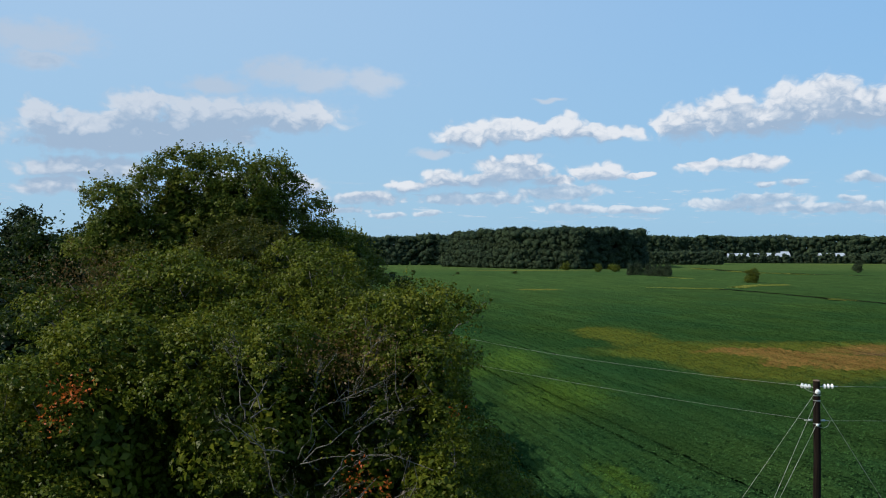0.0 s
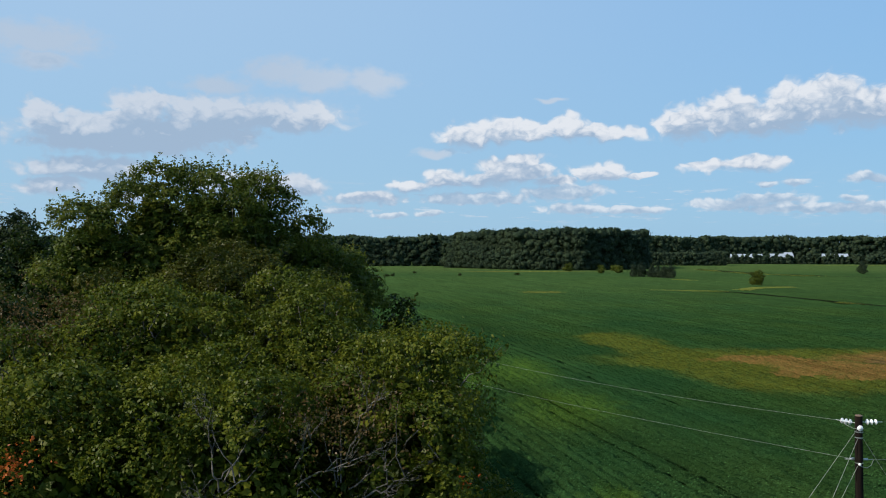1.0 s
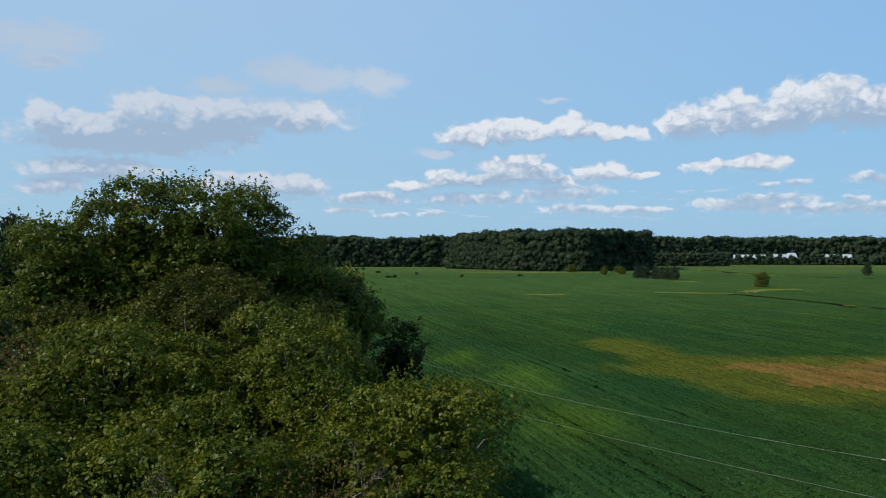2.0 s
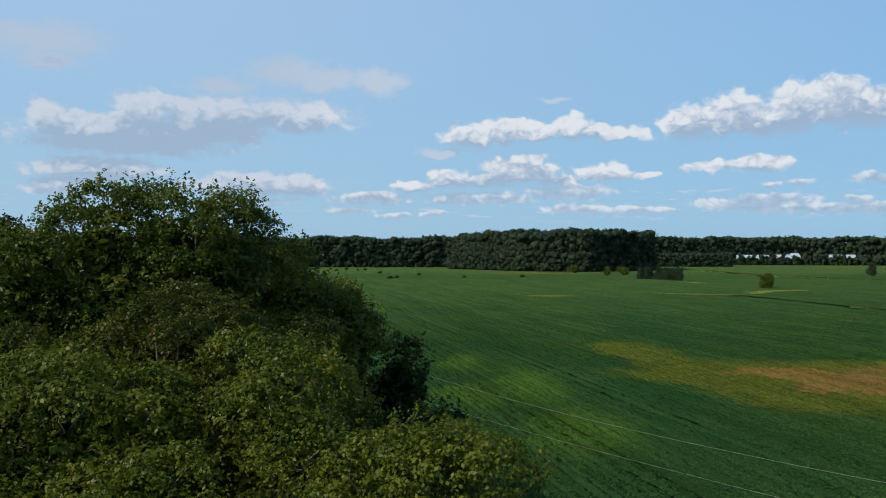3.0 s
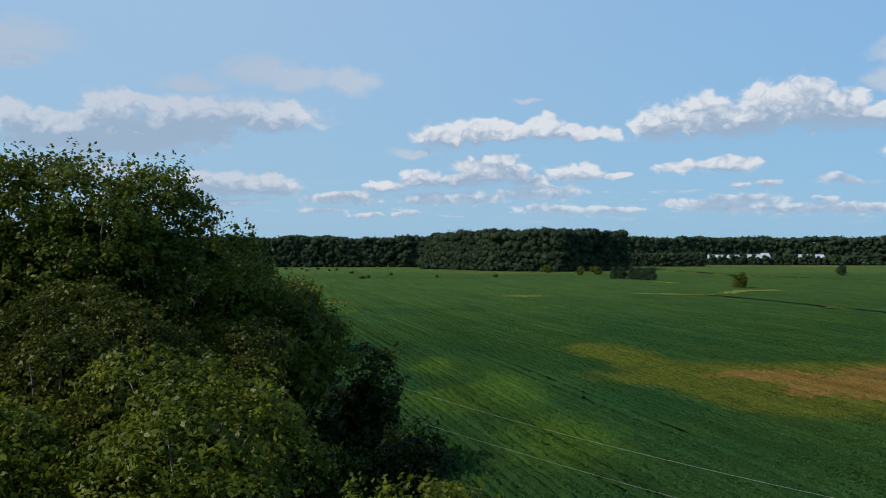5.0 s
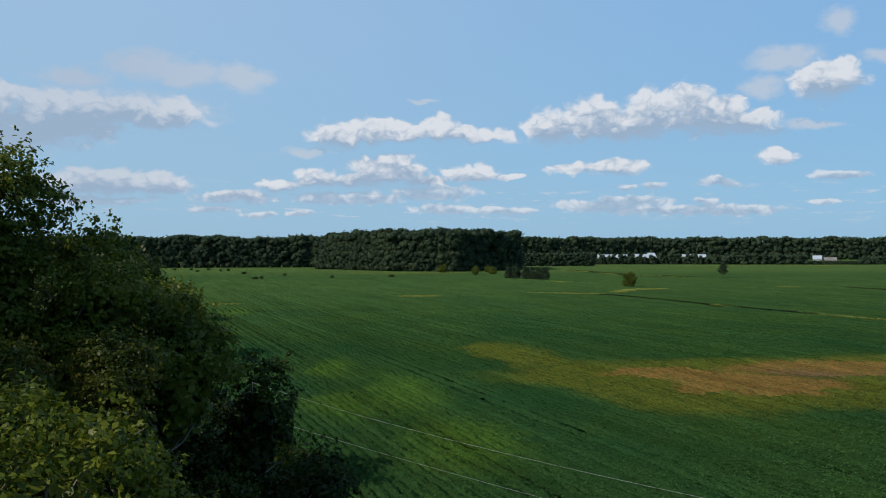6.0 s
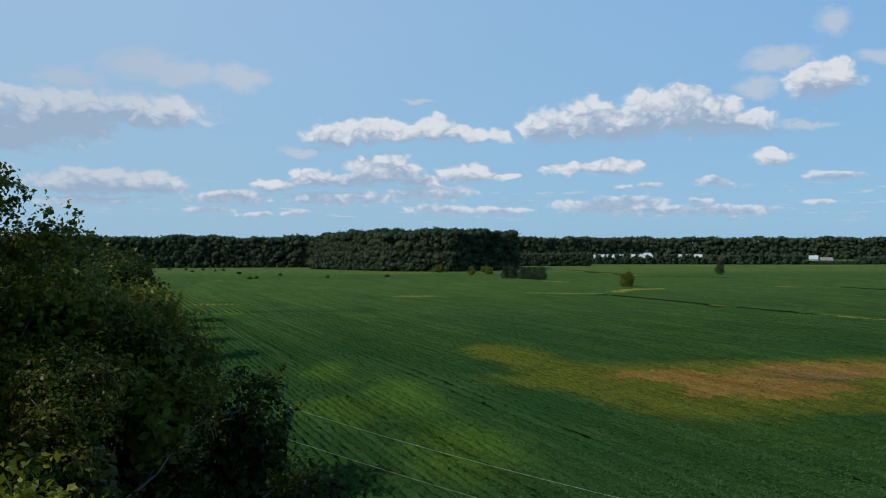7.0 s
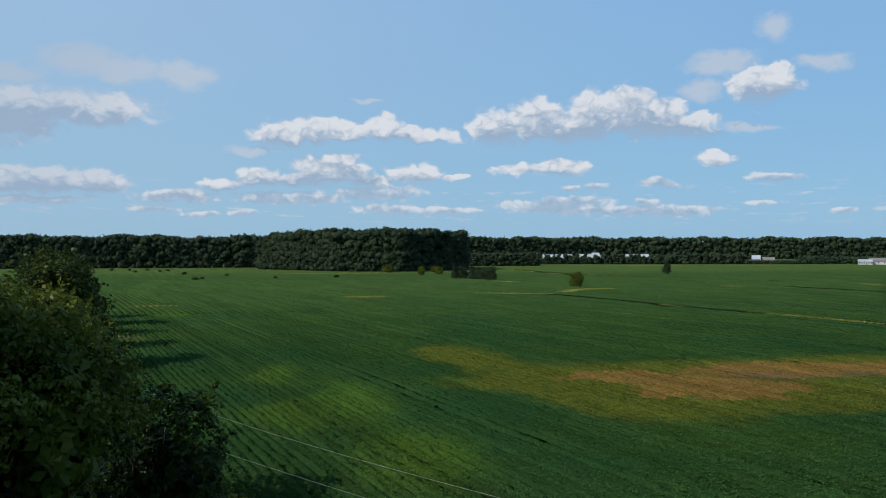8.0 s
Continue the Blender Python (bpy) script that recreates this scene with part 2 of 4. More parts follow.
def field_colour(nt, pos):
    """The crop's colour over the plan: green, pale and yellowing stretches, a dried-out patch, and painted distance
    haze.
    """
    wide = noise_tex(nt, pos, 0.035, 5.0, 0.6)
    warp = node(nt, "ShaderNodeVectorMath", "SCALE", i0=vmath(nt, "SUBTRACT", wide.outputs["Color"], (0.5, 0.5, 0.5)))
    warp.inputs["Scale"].default_value = 17.0
    small = noise_tex(nt, pos, 0.35, 5.0, 0.65)
    warp2 = node(nt, "ShaderNodeVectorMath", "SCALE", i0=vmath(nt, "SUBTRACT", small.outputs["Color"], (0.5, 0.5, 0.5)))
    warp2.inputs["Scale"].default_value = 6.0
    at = vmath(nt, "ADD", vmath(nt, "ADD", pos, warp.outputs[0]), warp2.outputs[0])
    along = noise_tex(nt, vmath(nt, "MULTIPLY", pos, (0.05, 0.012, 0.05)), 1.0, 4.0).outputs["Fac"]
    col = mix(nt, steps(nt, wide.outputs["Fac"], 0.35, 0.68), (0.0105, 0.031, 0.0105), (0.0165, 0.037, 0.0095))
    col = mix(nt, maths(nt, "MULTIPLY", steps(nt, along, 0.45, 0.7), 0.5), col, (0.024, 0.046, 0.011))
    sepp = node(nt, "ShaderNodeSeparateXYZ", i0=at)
    # aerial haze put into the colour: the crop pales with distance
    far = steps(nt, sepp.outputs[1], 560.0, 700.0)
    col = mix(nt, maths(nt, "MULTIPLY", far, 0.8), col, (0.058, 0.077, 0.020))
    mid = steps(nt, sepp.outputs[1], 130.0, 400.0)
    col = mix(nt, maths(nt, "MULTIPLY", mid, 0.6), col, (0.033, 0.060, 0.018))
    blotch = steps(nt, noise_tex(nt, pos, 0.9, 4.0, 0.75).outputs["Fac"], 0.36, 0.60)
    pale = steps(nt, blobs(nt, at, [(9, 116, 6, 22), (3, 108, 5, 12), (2, 138, 4, 14), (-22, 254, 6, 15), (10, 57, 2.0, 7), (12, 90, 6, 12)]), -0.1, 0.8)
    col = mix(nt, maths(nt, "MULTIPLY", pale, maths(nt, "MULTIPLY_ADD", blotch, 0.35, 0.28)), col, (0.042, 0.078, 0.010))
    yellow = steps(nt, blobs(nt, at, [(56, 128, 36, 15), (31, 148, 7, 20), (43, 113, 15, 17), (86, 128, 32, 14), (34, 128, 10, 16), (50, 106, 16, 9), (66, 112, 16, 9)]), -0.12, 0.40)
    col = mix(nt, maths(nt, "MULTIPLY", yellow, maths(nt, "MULTIPLY_ADD", blotch, 0.5, 0.42)), col, (0.052, 0.058, 0.009))
    dry = steps(nt, blobs(nt, at, [(74, 130, 20, 8), (56, 117, 10, 6), (94, 127, 20, 8), (48, 127, 12, 4), (52, 122, 9, 6), (49, 115, 8, 5), (53, 110, 6, 4)]), -0.05, 0.35)
    col = mix(nt, maths(nt, "MULTIPLY", dry, maths(nt, "MULTIPLY_ADD", blotch, 0.5, 0.48)), col, (0.110, 0.064, 0.020))
    soil = steps(nt, blobs(nt, at, [(66, 126, 10, 6.0), (80, 124, 9, 5.0), (96, 122, 12, 6), (-24, 193, 5, 7)]), 0.0, 1.0)
    col = mix(nt, maths(nt, "MULTIPLY", soil, 0.6), col, (0.062, 0.042, 0.030))
    straw = steps(nt, blobs(nt, vmath(nt, "ADD", pos, warp2.outputs[0]), [(36, 321, 10, 6), (-30, 287, 9, 4), (207, 372, 6, 7), (290, 386, 8, 10), (60, 640, 60, 12), (400, 860, 60, 12), (520, 850, 50, 10)]), 0.0, 0.5)
    col = mix(nt, maths(nt, "MULTIPLY", straw, 0.75), col, (0.095, 0.090, 0.018))
    over = vmath(nt, "DOT_PRODUCT", pos, (ACROSS[0] * 1.35 / ROW_GAP, ACROSS[1] * 1.35 / ROW_GAP, 0))
    run = vmath(nt, "DOT_PRODUCT", pos, (ROW[0] * 0.03, ROW[1] * 0.03, 0))
    by_row = noise_tex(nt, node(nt, "ShaderNodeCombineXYZ", i0=over, i1=run, i2=0.0).outputs[0], 1.0, 1.0, 0.5).outputs["Fac"]
    band = noise_tex(nt, vmath(nt, "MULTIPLY", node(nt, "ShaderNodeCombineXYZ", i0=over, i1=run, i2=0.0).outputs[0], (0.16, 0.5, 1.0)), 1.0, 3.0, 0.6).outputs["Fac"]
    row_tone = maths(nt, "MULTIPLY", maths(nt, "MULTIPLY_ADD", by_row, 1.0, 0.95), maths(nt, "MULTIPLY_ADD", band, 0.8, 0.60))
    col = mix(nt, 1.0, col, node(nt, "ShaderNodeCombineXYZ", i0=row_tone, i1=row_tone, i2=row_tone).outputs[0], "MULTIPLY")
    grain = noise_tex(nt, pos, 4.2, 4.0, 0.75).outputs["Fac"]
    fine_tone = maths(nt, "MULTIPLY_ADD", small.outputs["Fac"], 0.45, maths(nt, "MULTIPLY_ADD", grain, 2.4, -0.35))
    return mix(nt, 1.0, col, node(nt, "ShaderNodeCombineXYZ", i0=fine_tone, i1=fine_tone, i2=fine_tone).outputs[0], "MULTIPLY"), small


def field_material(name, rows, by_row=False):
    m, nt, bsdf = material(name)
    geo = node(nt, "ShaderNodeNewGeometry")
    col, small = field_colour(nt, geo.outputs["Position"])
    rnd = maths(nt, "MULTIPLY_ADD", geo.outputs["Random Per Island"], 0.7 if not rows else 0.0, 0.78 if not rows else 1.0)
    if by_row:
        rnd = maths(nt, "MULTIPLY_ADD", node(nt, "ShaderNodeObjectInfo").outputs["Random"], 0.22, 0.87)
    col = mix(nt, 1.0, col, node(nt, "ShaderNodeCombineXYZ", i0=rnd, i1=rnd, i2=rnd).outputs[0], "MULTIPLY")
    nt.links.new(col, bsdf.inputs["Base Color"])
    bsdf.inputs["Roughness"].default_value, bsdf.inputs["Specular IOR Level"].default_value = 0.9, 0.0
    if rows:
        s = vmath(nt, "DOT_PRODUCT", geo.outputs["Position"], (ACROSS[0], ACROSS[1], 0))
        wave = maths(nt, "SINE", maths(nt, "MULTIPLY", s, 2 * math.pi / ROW_GAP))
        clump = noise_tex(nt, geo.outputs["Position"], 1.6, 4.0, 0.7).outputs["Fac"]
        hgt = maths(nt, "ADD", maths(nt, "MULTIPLY", wave, 0.25), maths(nt, "MULTIPLY", clump, 1.2))
        bp = node(nt, "ShaderNodeBump")
        bp.inputs["Strength"].default_value, bp.inputs["Distance"].default_value = 0.9, 0.4
        nt.links.new(hgt, bp.inputs["Height"])
        nt.links.new(bp.outputs[0], bsdf.inputs["Normal"])
    elif by_row:
        tufts = noise_tex(nt, geo.outputs["Position"], 4.5, 4.0, 0.75).outputs["Fac"]
        bp = node(nt, "ShaderNodeBump")
        bp.inputs["Strength"].default_value, bp.inputs["Distance"].default_value = 0.9, 0.45
        nt.links.new(tufts, bp.inputs["Height"])
        nt.links.new(bp.outputs[0], bsdf.inputs["Normal"])
    return m


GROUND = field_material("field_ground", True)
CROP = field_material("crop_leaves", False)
LEAF_OLIVE = leaf_material("olive_leaves", (0.036, 0.057, 0.006), (0.074, 0.095, 0.008), (0.148, 0.156, 0.016), patch=0.9)
LEAF_GREEN = leaf_material("green_leaves", (0.036, 0.060, 0.008), (0.078, 0.102, 0.012), (0.140, 0.150, 0.020), patch=0.8)
LEAF_MIXED = leaf_material("brownish_green_leaves", (0.024, 0.036, 0.004), (0.048, 0.058, 0.007), (0.102, 0.096, 0.014), patch=0.9)
# green darkened for the shade that the field-edge trees stand in
LEAF_DEEP = leaf_material("shade_dark_green_leaves", (0.010, 0.020, 0.003), (0.021, 0.038, 0.005), (0.055, 0.068, 0.010))
LEAF_PINE = leaf_material("pine_needles", (0.010, 0.022, 0.008), (0.018, 0.032, 0.010), (0.030, 0.044, 0.014), 0.6, 0.1)
# paler and bluer than near leaves: distance haze put into the colour
LEAF_WOODS = leaf_material("hazy_woodland_leaves", (0.033, 0.056, 0.034), (0.046, 0.072, 0.040), (0.062, 0.090, 0.045), 0.9, 0.35, 0.07, 0.55)
LEAF_RED = leaf_material("orange_vine_leaves", (0.22, 0.035, 0.010), (0.36, 0.070, 0.014), (0.42, 0.120, 0.020))
LEAF_BROWN = leaf_material("brown_dry_leaves", (0.055, 0.030, 0.012), (0.090, 0.055, 0.020), (0.125, 0.085, 0.030))
BARK = rough_material("grey_bark", (0.075, 0.062, 0.050), (0.20, 0.175, 0.150), 14.0, 0.9, 0.7, 0.0, (1, 1, 0.25))
BARE_WOOD = rough_material("weathered_branch", (0.07, 0.060, 0.050), (0.16, 0.145, 0.125), 20.0, 0.85, 0.4)
POLE_WOOD = rough_material("tarred_pole_wood", (0.006, 0.0045, 0.004), (0.018, 0.013, 0.010), 9.0, 0.95, 0.6, 0.0, (1, 1, 0.08))
POLE_WOOD.node_tree.nodes["Principled BSDF"].inputs["Specular IOR Level"].default_value = 0.08
PORCELAIN = rough_material("white_porcelain", (0.66, 0.67, 0.68), (0.78, 0.78, 0.78), 30.0, 0.18, 0.02)
STEEL = rough_material("galvanised_steel", (0.38, 0.39, 0.40), (0.55, 0.56, 0.57), 25.0, 0.4, 0.1, 0.9)
WIRE = rough_material("aluminium_wire", (0.16, 0.18, 0.16), (0.28, 0.30, 0.27), 25.0, 0.5, 0.05, 0.6)
GRASS = leaf_material("straw_grass", (0.140, 0.180, 0.030), (0.215, 0.235, 0.042), (0.300, 0.295, 0.070), 0.7, 0.2, 0.2)
WEEDS = leaf_material("ditch_shade_weeds", (0.010, 0.020, 0.006), (0.018, 0.034, 0.009), (0.034, 0.050, 0.014), 0.7, 0.2, 0.2)
WHITE_WALL = rough_material("white_siding", (0.34, 0.35, 0.37), (0.52, 0.52, 0.52), 0.8, 0.7, 0.2)
GREY_ROOF = rough_material("pale_metal_roof", (0.24, 0.28, 0.33), (0.38, 0.42, 0.47), 0.6, 0.45, 0.2)
DARK_ROOF = rough_material("dark_shingle_roof", (0.10, 0.095, 0.09), (0.19, 0.175, 0.165), 1.2, 0.85, 0.4)
GLASS_DARK = rough_material("dark_window_glass", (0.02, 0.025, 0.03), (0.04, 0.045, 0.05), 1.0, 0.08, 0.0)


# ---- mesh tools ----
def np_mesh(name, verts, faces):
    """A mesh from an array of places and one of faces, all with the same number of corners."""
    verts, faces = np.asarray(verts, np.float32), np.asarray(faces, np.int32)
    me = bpy.data.meshes.new(name)
    me.vertices.add(len(verts))
    me.vertices.foreach_set("co", verts.ravel())
    me.loops.add(faces.size)
    me.loops.foreach_set("vertex_index", faces.ravel())
    me.polygons.add(len(faces))
    me.polygons.foreach_set("loop_start", np.arange(0, faces.size, faces.shape[1], dtype=np.int32))
    me.update(calc_edges=True)
    return me


def part(name, data, mat, parent=None, label="", smooth=False):
    """Links a mesh or a bmesh as one object, under a thing or a part."""
    if isinstance(data, bmesh.types.BMesh):
        me = bpy.data.meshes.new(name)
        data.to_mesh(me)
        data.free()
    else:
        me = data
    me.materials.append(mat)
    if smooth:
        me.polygons.foreach_set("use_smooth", np.ones(len(me.polygons), bool))
    ob = new(name, me)
    if parent is not None:
        ob.parent = parent
    return tagged(ob, label)


def joined(pieces):
    """Some (verts, faces) pairs as one pair."""
    vs, fs, n = [], [], 0
    for v, f in pieces:
        vs.append(v), fs.append(np.asarray(f) + n)
        n += len(v)
    return np.concatenate(vs), np.concatenate(fs)


def tube(points, radii, sides=6):
    """A tapered tube along some places, closed at its tip by its small end."""
    pts = np.asarray(points, float)
    d = np.gradient(pts, axis=0)
    d /= np.linalg.norm(d, axis=1)[:, None] + 1e-9
    ref = np.where(np.abs(d[:, 2:3]) > 0.9, [[1.0, 0, 0]], [[0, 0, 1.0]])
    u = np.cross(d, ref)
    u /= np.linalg.norm(u, axis=1)[:, None]
    w = np.cross(d, u)
    a = np.arange(sides) * 2 * math.pi / sides
    ring = u[:, None, :] * np.cos(a)[None, :, None] + w[:, None, :] * np.sin(a)[None, :, None]
    v = (pts[:, None, :] + ring * np.asarray(radii, float)[:, None, None]).reshape(-1, 3)
    i, j = np.meshgrid(np.arange(len(pts) - 1), np.arange(sides), indexing="ij")
    k = (j + 1) % sides
    f = np.stack([i * sides + j, i * sides + k, (i + 1) * sides + k, (i + 1) * sides + j], -1).reshape(-1, 4)
    return v, f


def bent(rng, a, b, n=6, wander=0.12, sag=0.0):
    """A slightly crooked line from a to b."""
    a, b = np.asarray(a, float), np.asarray(b, float)
    t = np.linspace(0, 1, n)[:, None]
    length = np.linalg.norm(b - a)
    off = rng.normal(0, wander * length * 0.35, (n, 3)) * np.sin(t * math.pi)
    line = a + (b - a) * t + off
    line[:, 2] += sag * np.sin(t[:, 0] * math.pi) * length
    return line


def unit(v):
    return v / (np.linalg.norm(v, axis=-1, keepdims=True) + 1e-9)


def leaves(rng, places, outward, size, slim=0.6, lift=0.5, wild=0.5):
    """A pointed leaf, folded along its midrib, at each place, turned more or less up and outward."""
    n = len(places)
    nor = unit(outward * 0.9 + np.array([0, 0, lift]) + rng.normal(0, wild, (n, 3)))
    u = unit(np.cross(nor, rng.normal(0, 1, (n, 3))))
    w = np.cross(nor, u)
    s = size * rng.uniform(0.65, 1.3, (n, 1))
    fold = nor * s * 0.10
    v = np.stack([places - u * s * 0.5, places + w * s * slim * 0.5 + fold, places + u * s * 0.5 - fold, places - w * s * slim * 0.5 + fold], 1)
    return v.reshape(-1, 3), np.arange(4 * n).reshape(n, 4)


def over_lobes(rng, lobes, density, low, near, far):
    """Places spread over the outside of some lobes, uneven in outline, and the ways out of them."""
    lobes = np.asarray(lobes, float)
    a, b, c = lobes[:, 3], lobes[:, 4], lobes[:, 5]
    area = 4 * math.pi * (a * b + a * c + b * c) / 3
    n = int(density * area.sum())
    pick = rng.choice(len(lobes), n, p=area / area.sum())
    d = unit(rng.normal(0, 1, (n, 3)))
    flip = (d[:, 2] < -0.2) & (rng.random(n) > low)
    d[flip, 2] *= -1
    ph = rng.uniform(0, 6.28, (len(lobes), 4))[pick]
    knob = 1 + 0.10 * np.sin(4 * d[:, 0] + ph[:, 0]) * np.sin(5 * d[:, 1] + ph[:, 1]) + 0.08 * np.sin(8 * d[:, 2] + ph[:, 2] + 5 * d[:, 0])
    p = lobes[pick, :3] + d * lobes[pick, 3:] * (rng.uniform(near, far, n) * knob)[:, None]
    keep = np.ones(n, bool)
    for k in range(len(lobes)):
        e = np.linalg.norm((p - lobes[k, :3]) / lobes[k, 3:], axis=1)
        keep &= (e > 0.80) | (pick == k)
    return p[keep], unit(d * lobes[pick, 3:].mean(1)[:, None] / lobes[pick, 3:])[keep]


def clumps(rng, lobes, count, small=0.24, large=0.42):
    """Leafy domes over the outside of a crown's lobes."""
    found = []
    for lb in np.asarray(lobes, float):
        d = unit(rng.normal(0, 1, (count, 3)))
        d[:, 2] = np.where(d[:, 2] < -0.25, -d[:, 2], d[:, 2])
        r = rng.uniform(small, large, (count, 1)) * lb[3:].mean()
        c = lb[:3] + d * lb[3:] * rng.uniform(0.66, 0.98, (count, 1))
        found.append(np.concatenate([c, r * rng.uniform(0.85, 1.2, (count, 2)), r * 0.72], 1))
    return np.concatenate(found)


def crown_leaves(rng, lobes, leaf, density, bough, tuft, per, low, rise, shoots):
    """Leaves in small tufts all over some domes. Also gives the foot and the way out of each."""
    c, d = over_lobes(rng, lobes, density, low, 0.80, 1.04)
    m = len(c)
    way = unit(d + np.array([0, 0, rise]) + rng.normal(0, 0.3, (m, 3)))
    heart = c + way * bough * rng.uniform(0.0, 0.6, (m, 1))
    r = tuft * rng.uniform(0.6, 1.3, (m, 1, 1))
    e = unit(rng.normal(0, 1, (m, per, 3)) + 0.5 * way[:, None] + np.array([0, 0, 0.4]))
    p = heart[:, None] + e * r * rng.uniform(0.55, 1.05, (m, per, 1)) * np.array([1, 1, 0.7])
    # some tufts end in an upright shoot
    shoot = rng.random(m) < shoots
    t = rng.random((m, per, 1))
    up = unit(way + np.array([0, 0, 0.6]) + rng.normal(0, 0.25, (m, 3)))
    q = heart[:, None] + up[:, None] * t * r * 2.6 + rng.normal(0, 1, (m, per, 3)) * r * 0.4 * (1.15 - t)
    p[shoot] = q[shoot]
    return leaves(rng, p.reshape(-1, 3), 0.6 * e.reshape(-1, 3) + 0.5 * np.repeat(d, per, 0), leaf, 0.64, 0.08, 0.40), p.reshape(-1, 3), (c, way)


def outside(rng, p, hollows, keep):
    """Which places stay: few of those inside some hollows."""
    ok = np.ones(len(p), bool)
    for h in hollows:
        e = np.linalg.norm((p - np.array(h[:3])) / np.array(h[3:]), axis=1)
        ok &= (e > 1) | (rng.random(len(p)) < keep)
    return ok


def make_tree(seed, base, lobes, grain, mat, label, domes=14, thick=1.0, trunk_r=0.22, low=0.18, rise=0.5, shoots=0.10, fill=1.0, hollows=(), twiggy=0.0, category="tree", name="tree"):
    """A tree: tapered trunk, limbs to each lobe of its crown, and a crown of single leaves in tufts over its domes. grain: 1 for leaves of nine centimetres."""
    rng = np.random.default_rng(seed)
    base = np.asarray(base, float)
    tree = new(name)
    tree.location = base
    tagged(tree, label, category)
    rel = np.asarray(lobes, float).copy()
    rel[:, :3] -= base
    hollows = [(h[0] - base[0], h[1] - base[1], *h[2:]) for h in hollows]
    top = rel[np.argmax(rel[:, 2])]
    tp = bent(rng, (0, 0, -0.1), (top[0] * 0.7, top[1] * 0.7, top[2]), 9, 0.07)
    part("trunk", np_mesh("trunk", *tube(tp, np.linspace(trunk_r, trunk_r * 0.3, 9), 8)), BARK, tree, "", True)
    for lb in rel:
        k = int(np.clip(np.searchsorted(tp[:, 2], lb[2] * 0.55), 1, 7))
        line = bent(rng, tp[k], lb[:3], 7, 0.18, 0.05)
        pieces = [tube(line, np.linspace(trunk_r * 0.5, 0.05, 7), 6)]
        for _ in range(9):
            dd = unit(rng.normal(0, 1, 3) + np.array([0, 0, 0.4]))
            pieces.append(tube(bent(rng, line[rng.integers(3, 7)], lb[:3] + dd * lb[3:] * 0.9, 6, 0.2), np.linspace(0.05, 0.01, 6), 4))
        part("limb", np_mesh("limb", *joined(pieces)), BARK, tree, "", True)
    leaf = 0.085 * grain
    (v, f), p, (foot, way) = crown_leaves(rng, clumps(rng, rel, domes), leaf, 24 * thick / grain ** 2, 0.25 * grain, 0.17 * grain, 14, low, rise, shoots)
    ok = outside(rng, p, hollows, 0.05)
    v1 = v.reshape(-1, 4, 3)[ok].reshape(-1, 3)
    # shaded leaves deeper in the crown
    broad = leaf * 2.4
    q, oq = over_lobes(rng, rel, fill / (0.3 * broad * broad), 0.6, 0.48, 0.74)
    ok = outside(rng, q, hollows, 0.12)
    v2 = leaves(rng, q[ok], oq[ok], broad)
    part("crown", np_mesh("crown", *joined([(v1, np.arange(len(v1)).reshape(-1, 4)), v2])), mat, tree)
    if twiggy:
        chosen = rng.choice(len(foot), min(len(foot), twiggy), replace=False)
        lines = [tube(bent(rng, foot[k] - way[k] * rng.uniform(0.6, 1.3), foot[k] + way[k] * rng.uniform(0.1, 0.45), 5, 0.2), np.linspace(0.016, 0.004, 5), 4) for k in chosen]
        tagged(part("twigs", np_mesh("twigs", *joined(lines)), BARE_WOOD, tree, "thin grey twigs", True), kind="stuff")
    return tree


def twigs(rng, start, way, length, radius, depth, pieces):
    """A bare branch that forks again and again."""
    end = np.asarray(start) + unit(np.asarray(way, float)) * length
    line = bent(rng, start, end, 6, 0.16)
    pieces.append(tube(line, np.linspace(radius, radius * 0.45, 6), 5))
    if depth:
        for _ in range(3 if depth > 1 else 4):
            turn = unit(np.asarray(way, float)) + rng.normal(0, 0.42, 3) + np.array([0, 0, 0.12])
            twigs(rng, line[rng.integers(2, 6)], turn, length * rng.uniform(0.45, 0.75), radius * 0.48, depth - 1, pieces)


def bare_branch(tree, seed, start, way, length, radius=0.022, depth=3):
    rng = np.random.default_rng(seed)
    pieces = []
    twigs(rng, np.array(start) - np.array(tree.location), way, length, radius, depth, pieces)
    part("bare_branch", np_mesh("bare_branch", *joined(pieces)), BARE_WOOD, tree, "bare grey branch", True)


def leaf_patch(tree, name, seed, centre, r, count, leaf, mat, label):
    rng = np.random.default_rng(seed)
    p = np.array(centre) - np.array(tree.location) + rng.normal(0, 0.5, (count, 3)) * np.array(r)
    part(name, np_mesh(name, *leaves(rng, p, rng.normal(0, 1, (count, 3)), leaf)), mat, tree, label)


# ---- ground ----
def ground_sheet():
    """One flat sheet to the horizon, finer near the walk."""
    xs = np.concatenate([np.linspace(-5200, -300, 8), np.linspace(-200, 400, 61), np.linspace(500, 5200, 8)])
    ys = np.concatenate([np.linspace(-5200, -100, 8), np.linspace(-50, 450, 51), np.linspace(550, 5200, 9)])
    gx, gy = np.meshgrid(xs, ys)
    v = np.stack([gx, gy, np.zeros_like(gx)], -1).reshape(-1, 3)
    i, j = np.meshgrid(np.arange(len(ys) - 1), np.arange(len(xs) - 1), indexing="ij")
    n = len(xs)
    f = np.stack([i * n + j, i * n + j + 1, (i + 1) * n + j + 1, (i + 1) * n + j], -1).reshape(-1, 4)
    return tagged(part("ground", np_mesh("ground", v, f), GROUND), "flat green farm field with pale and dried stretches", "field", kind="structure")


GROUND_SHEET = ground_sheet()


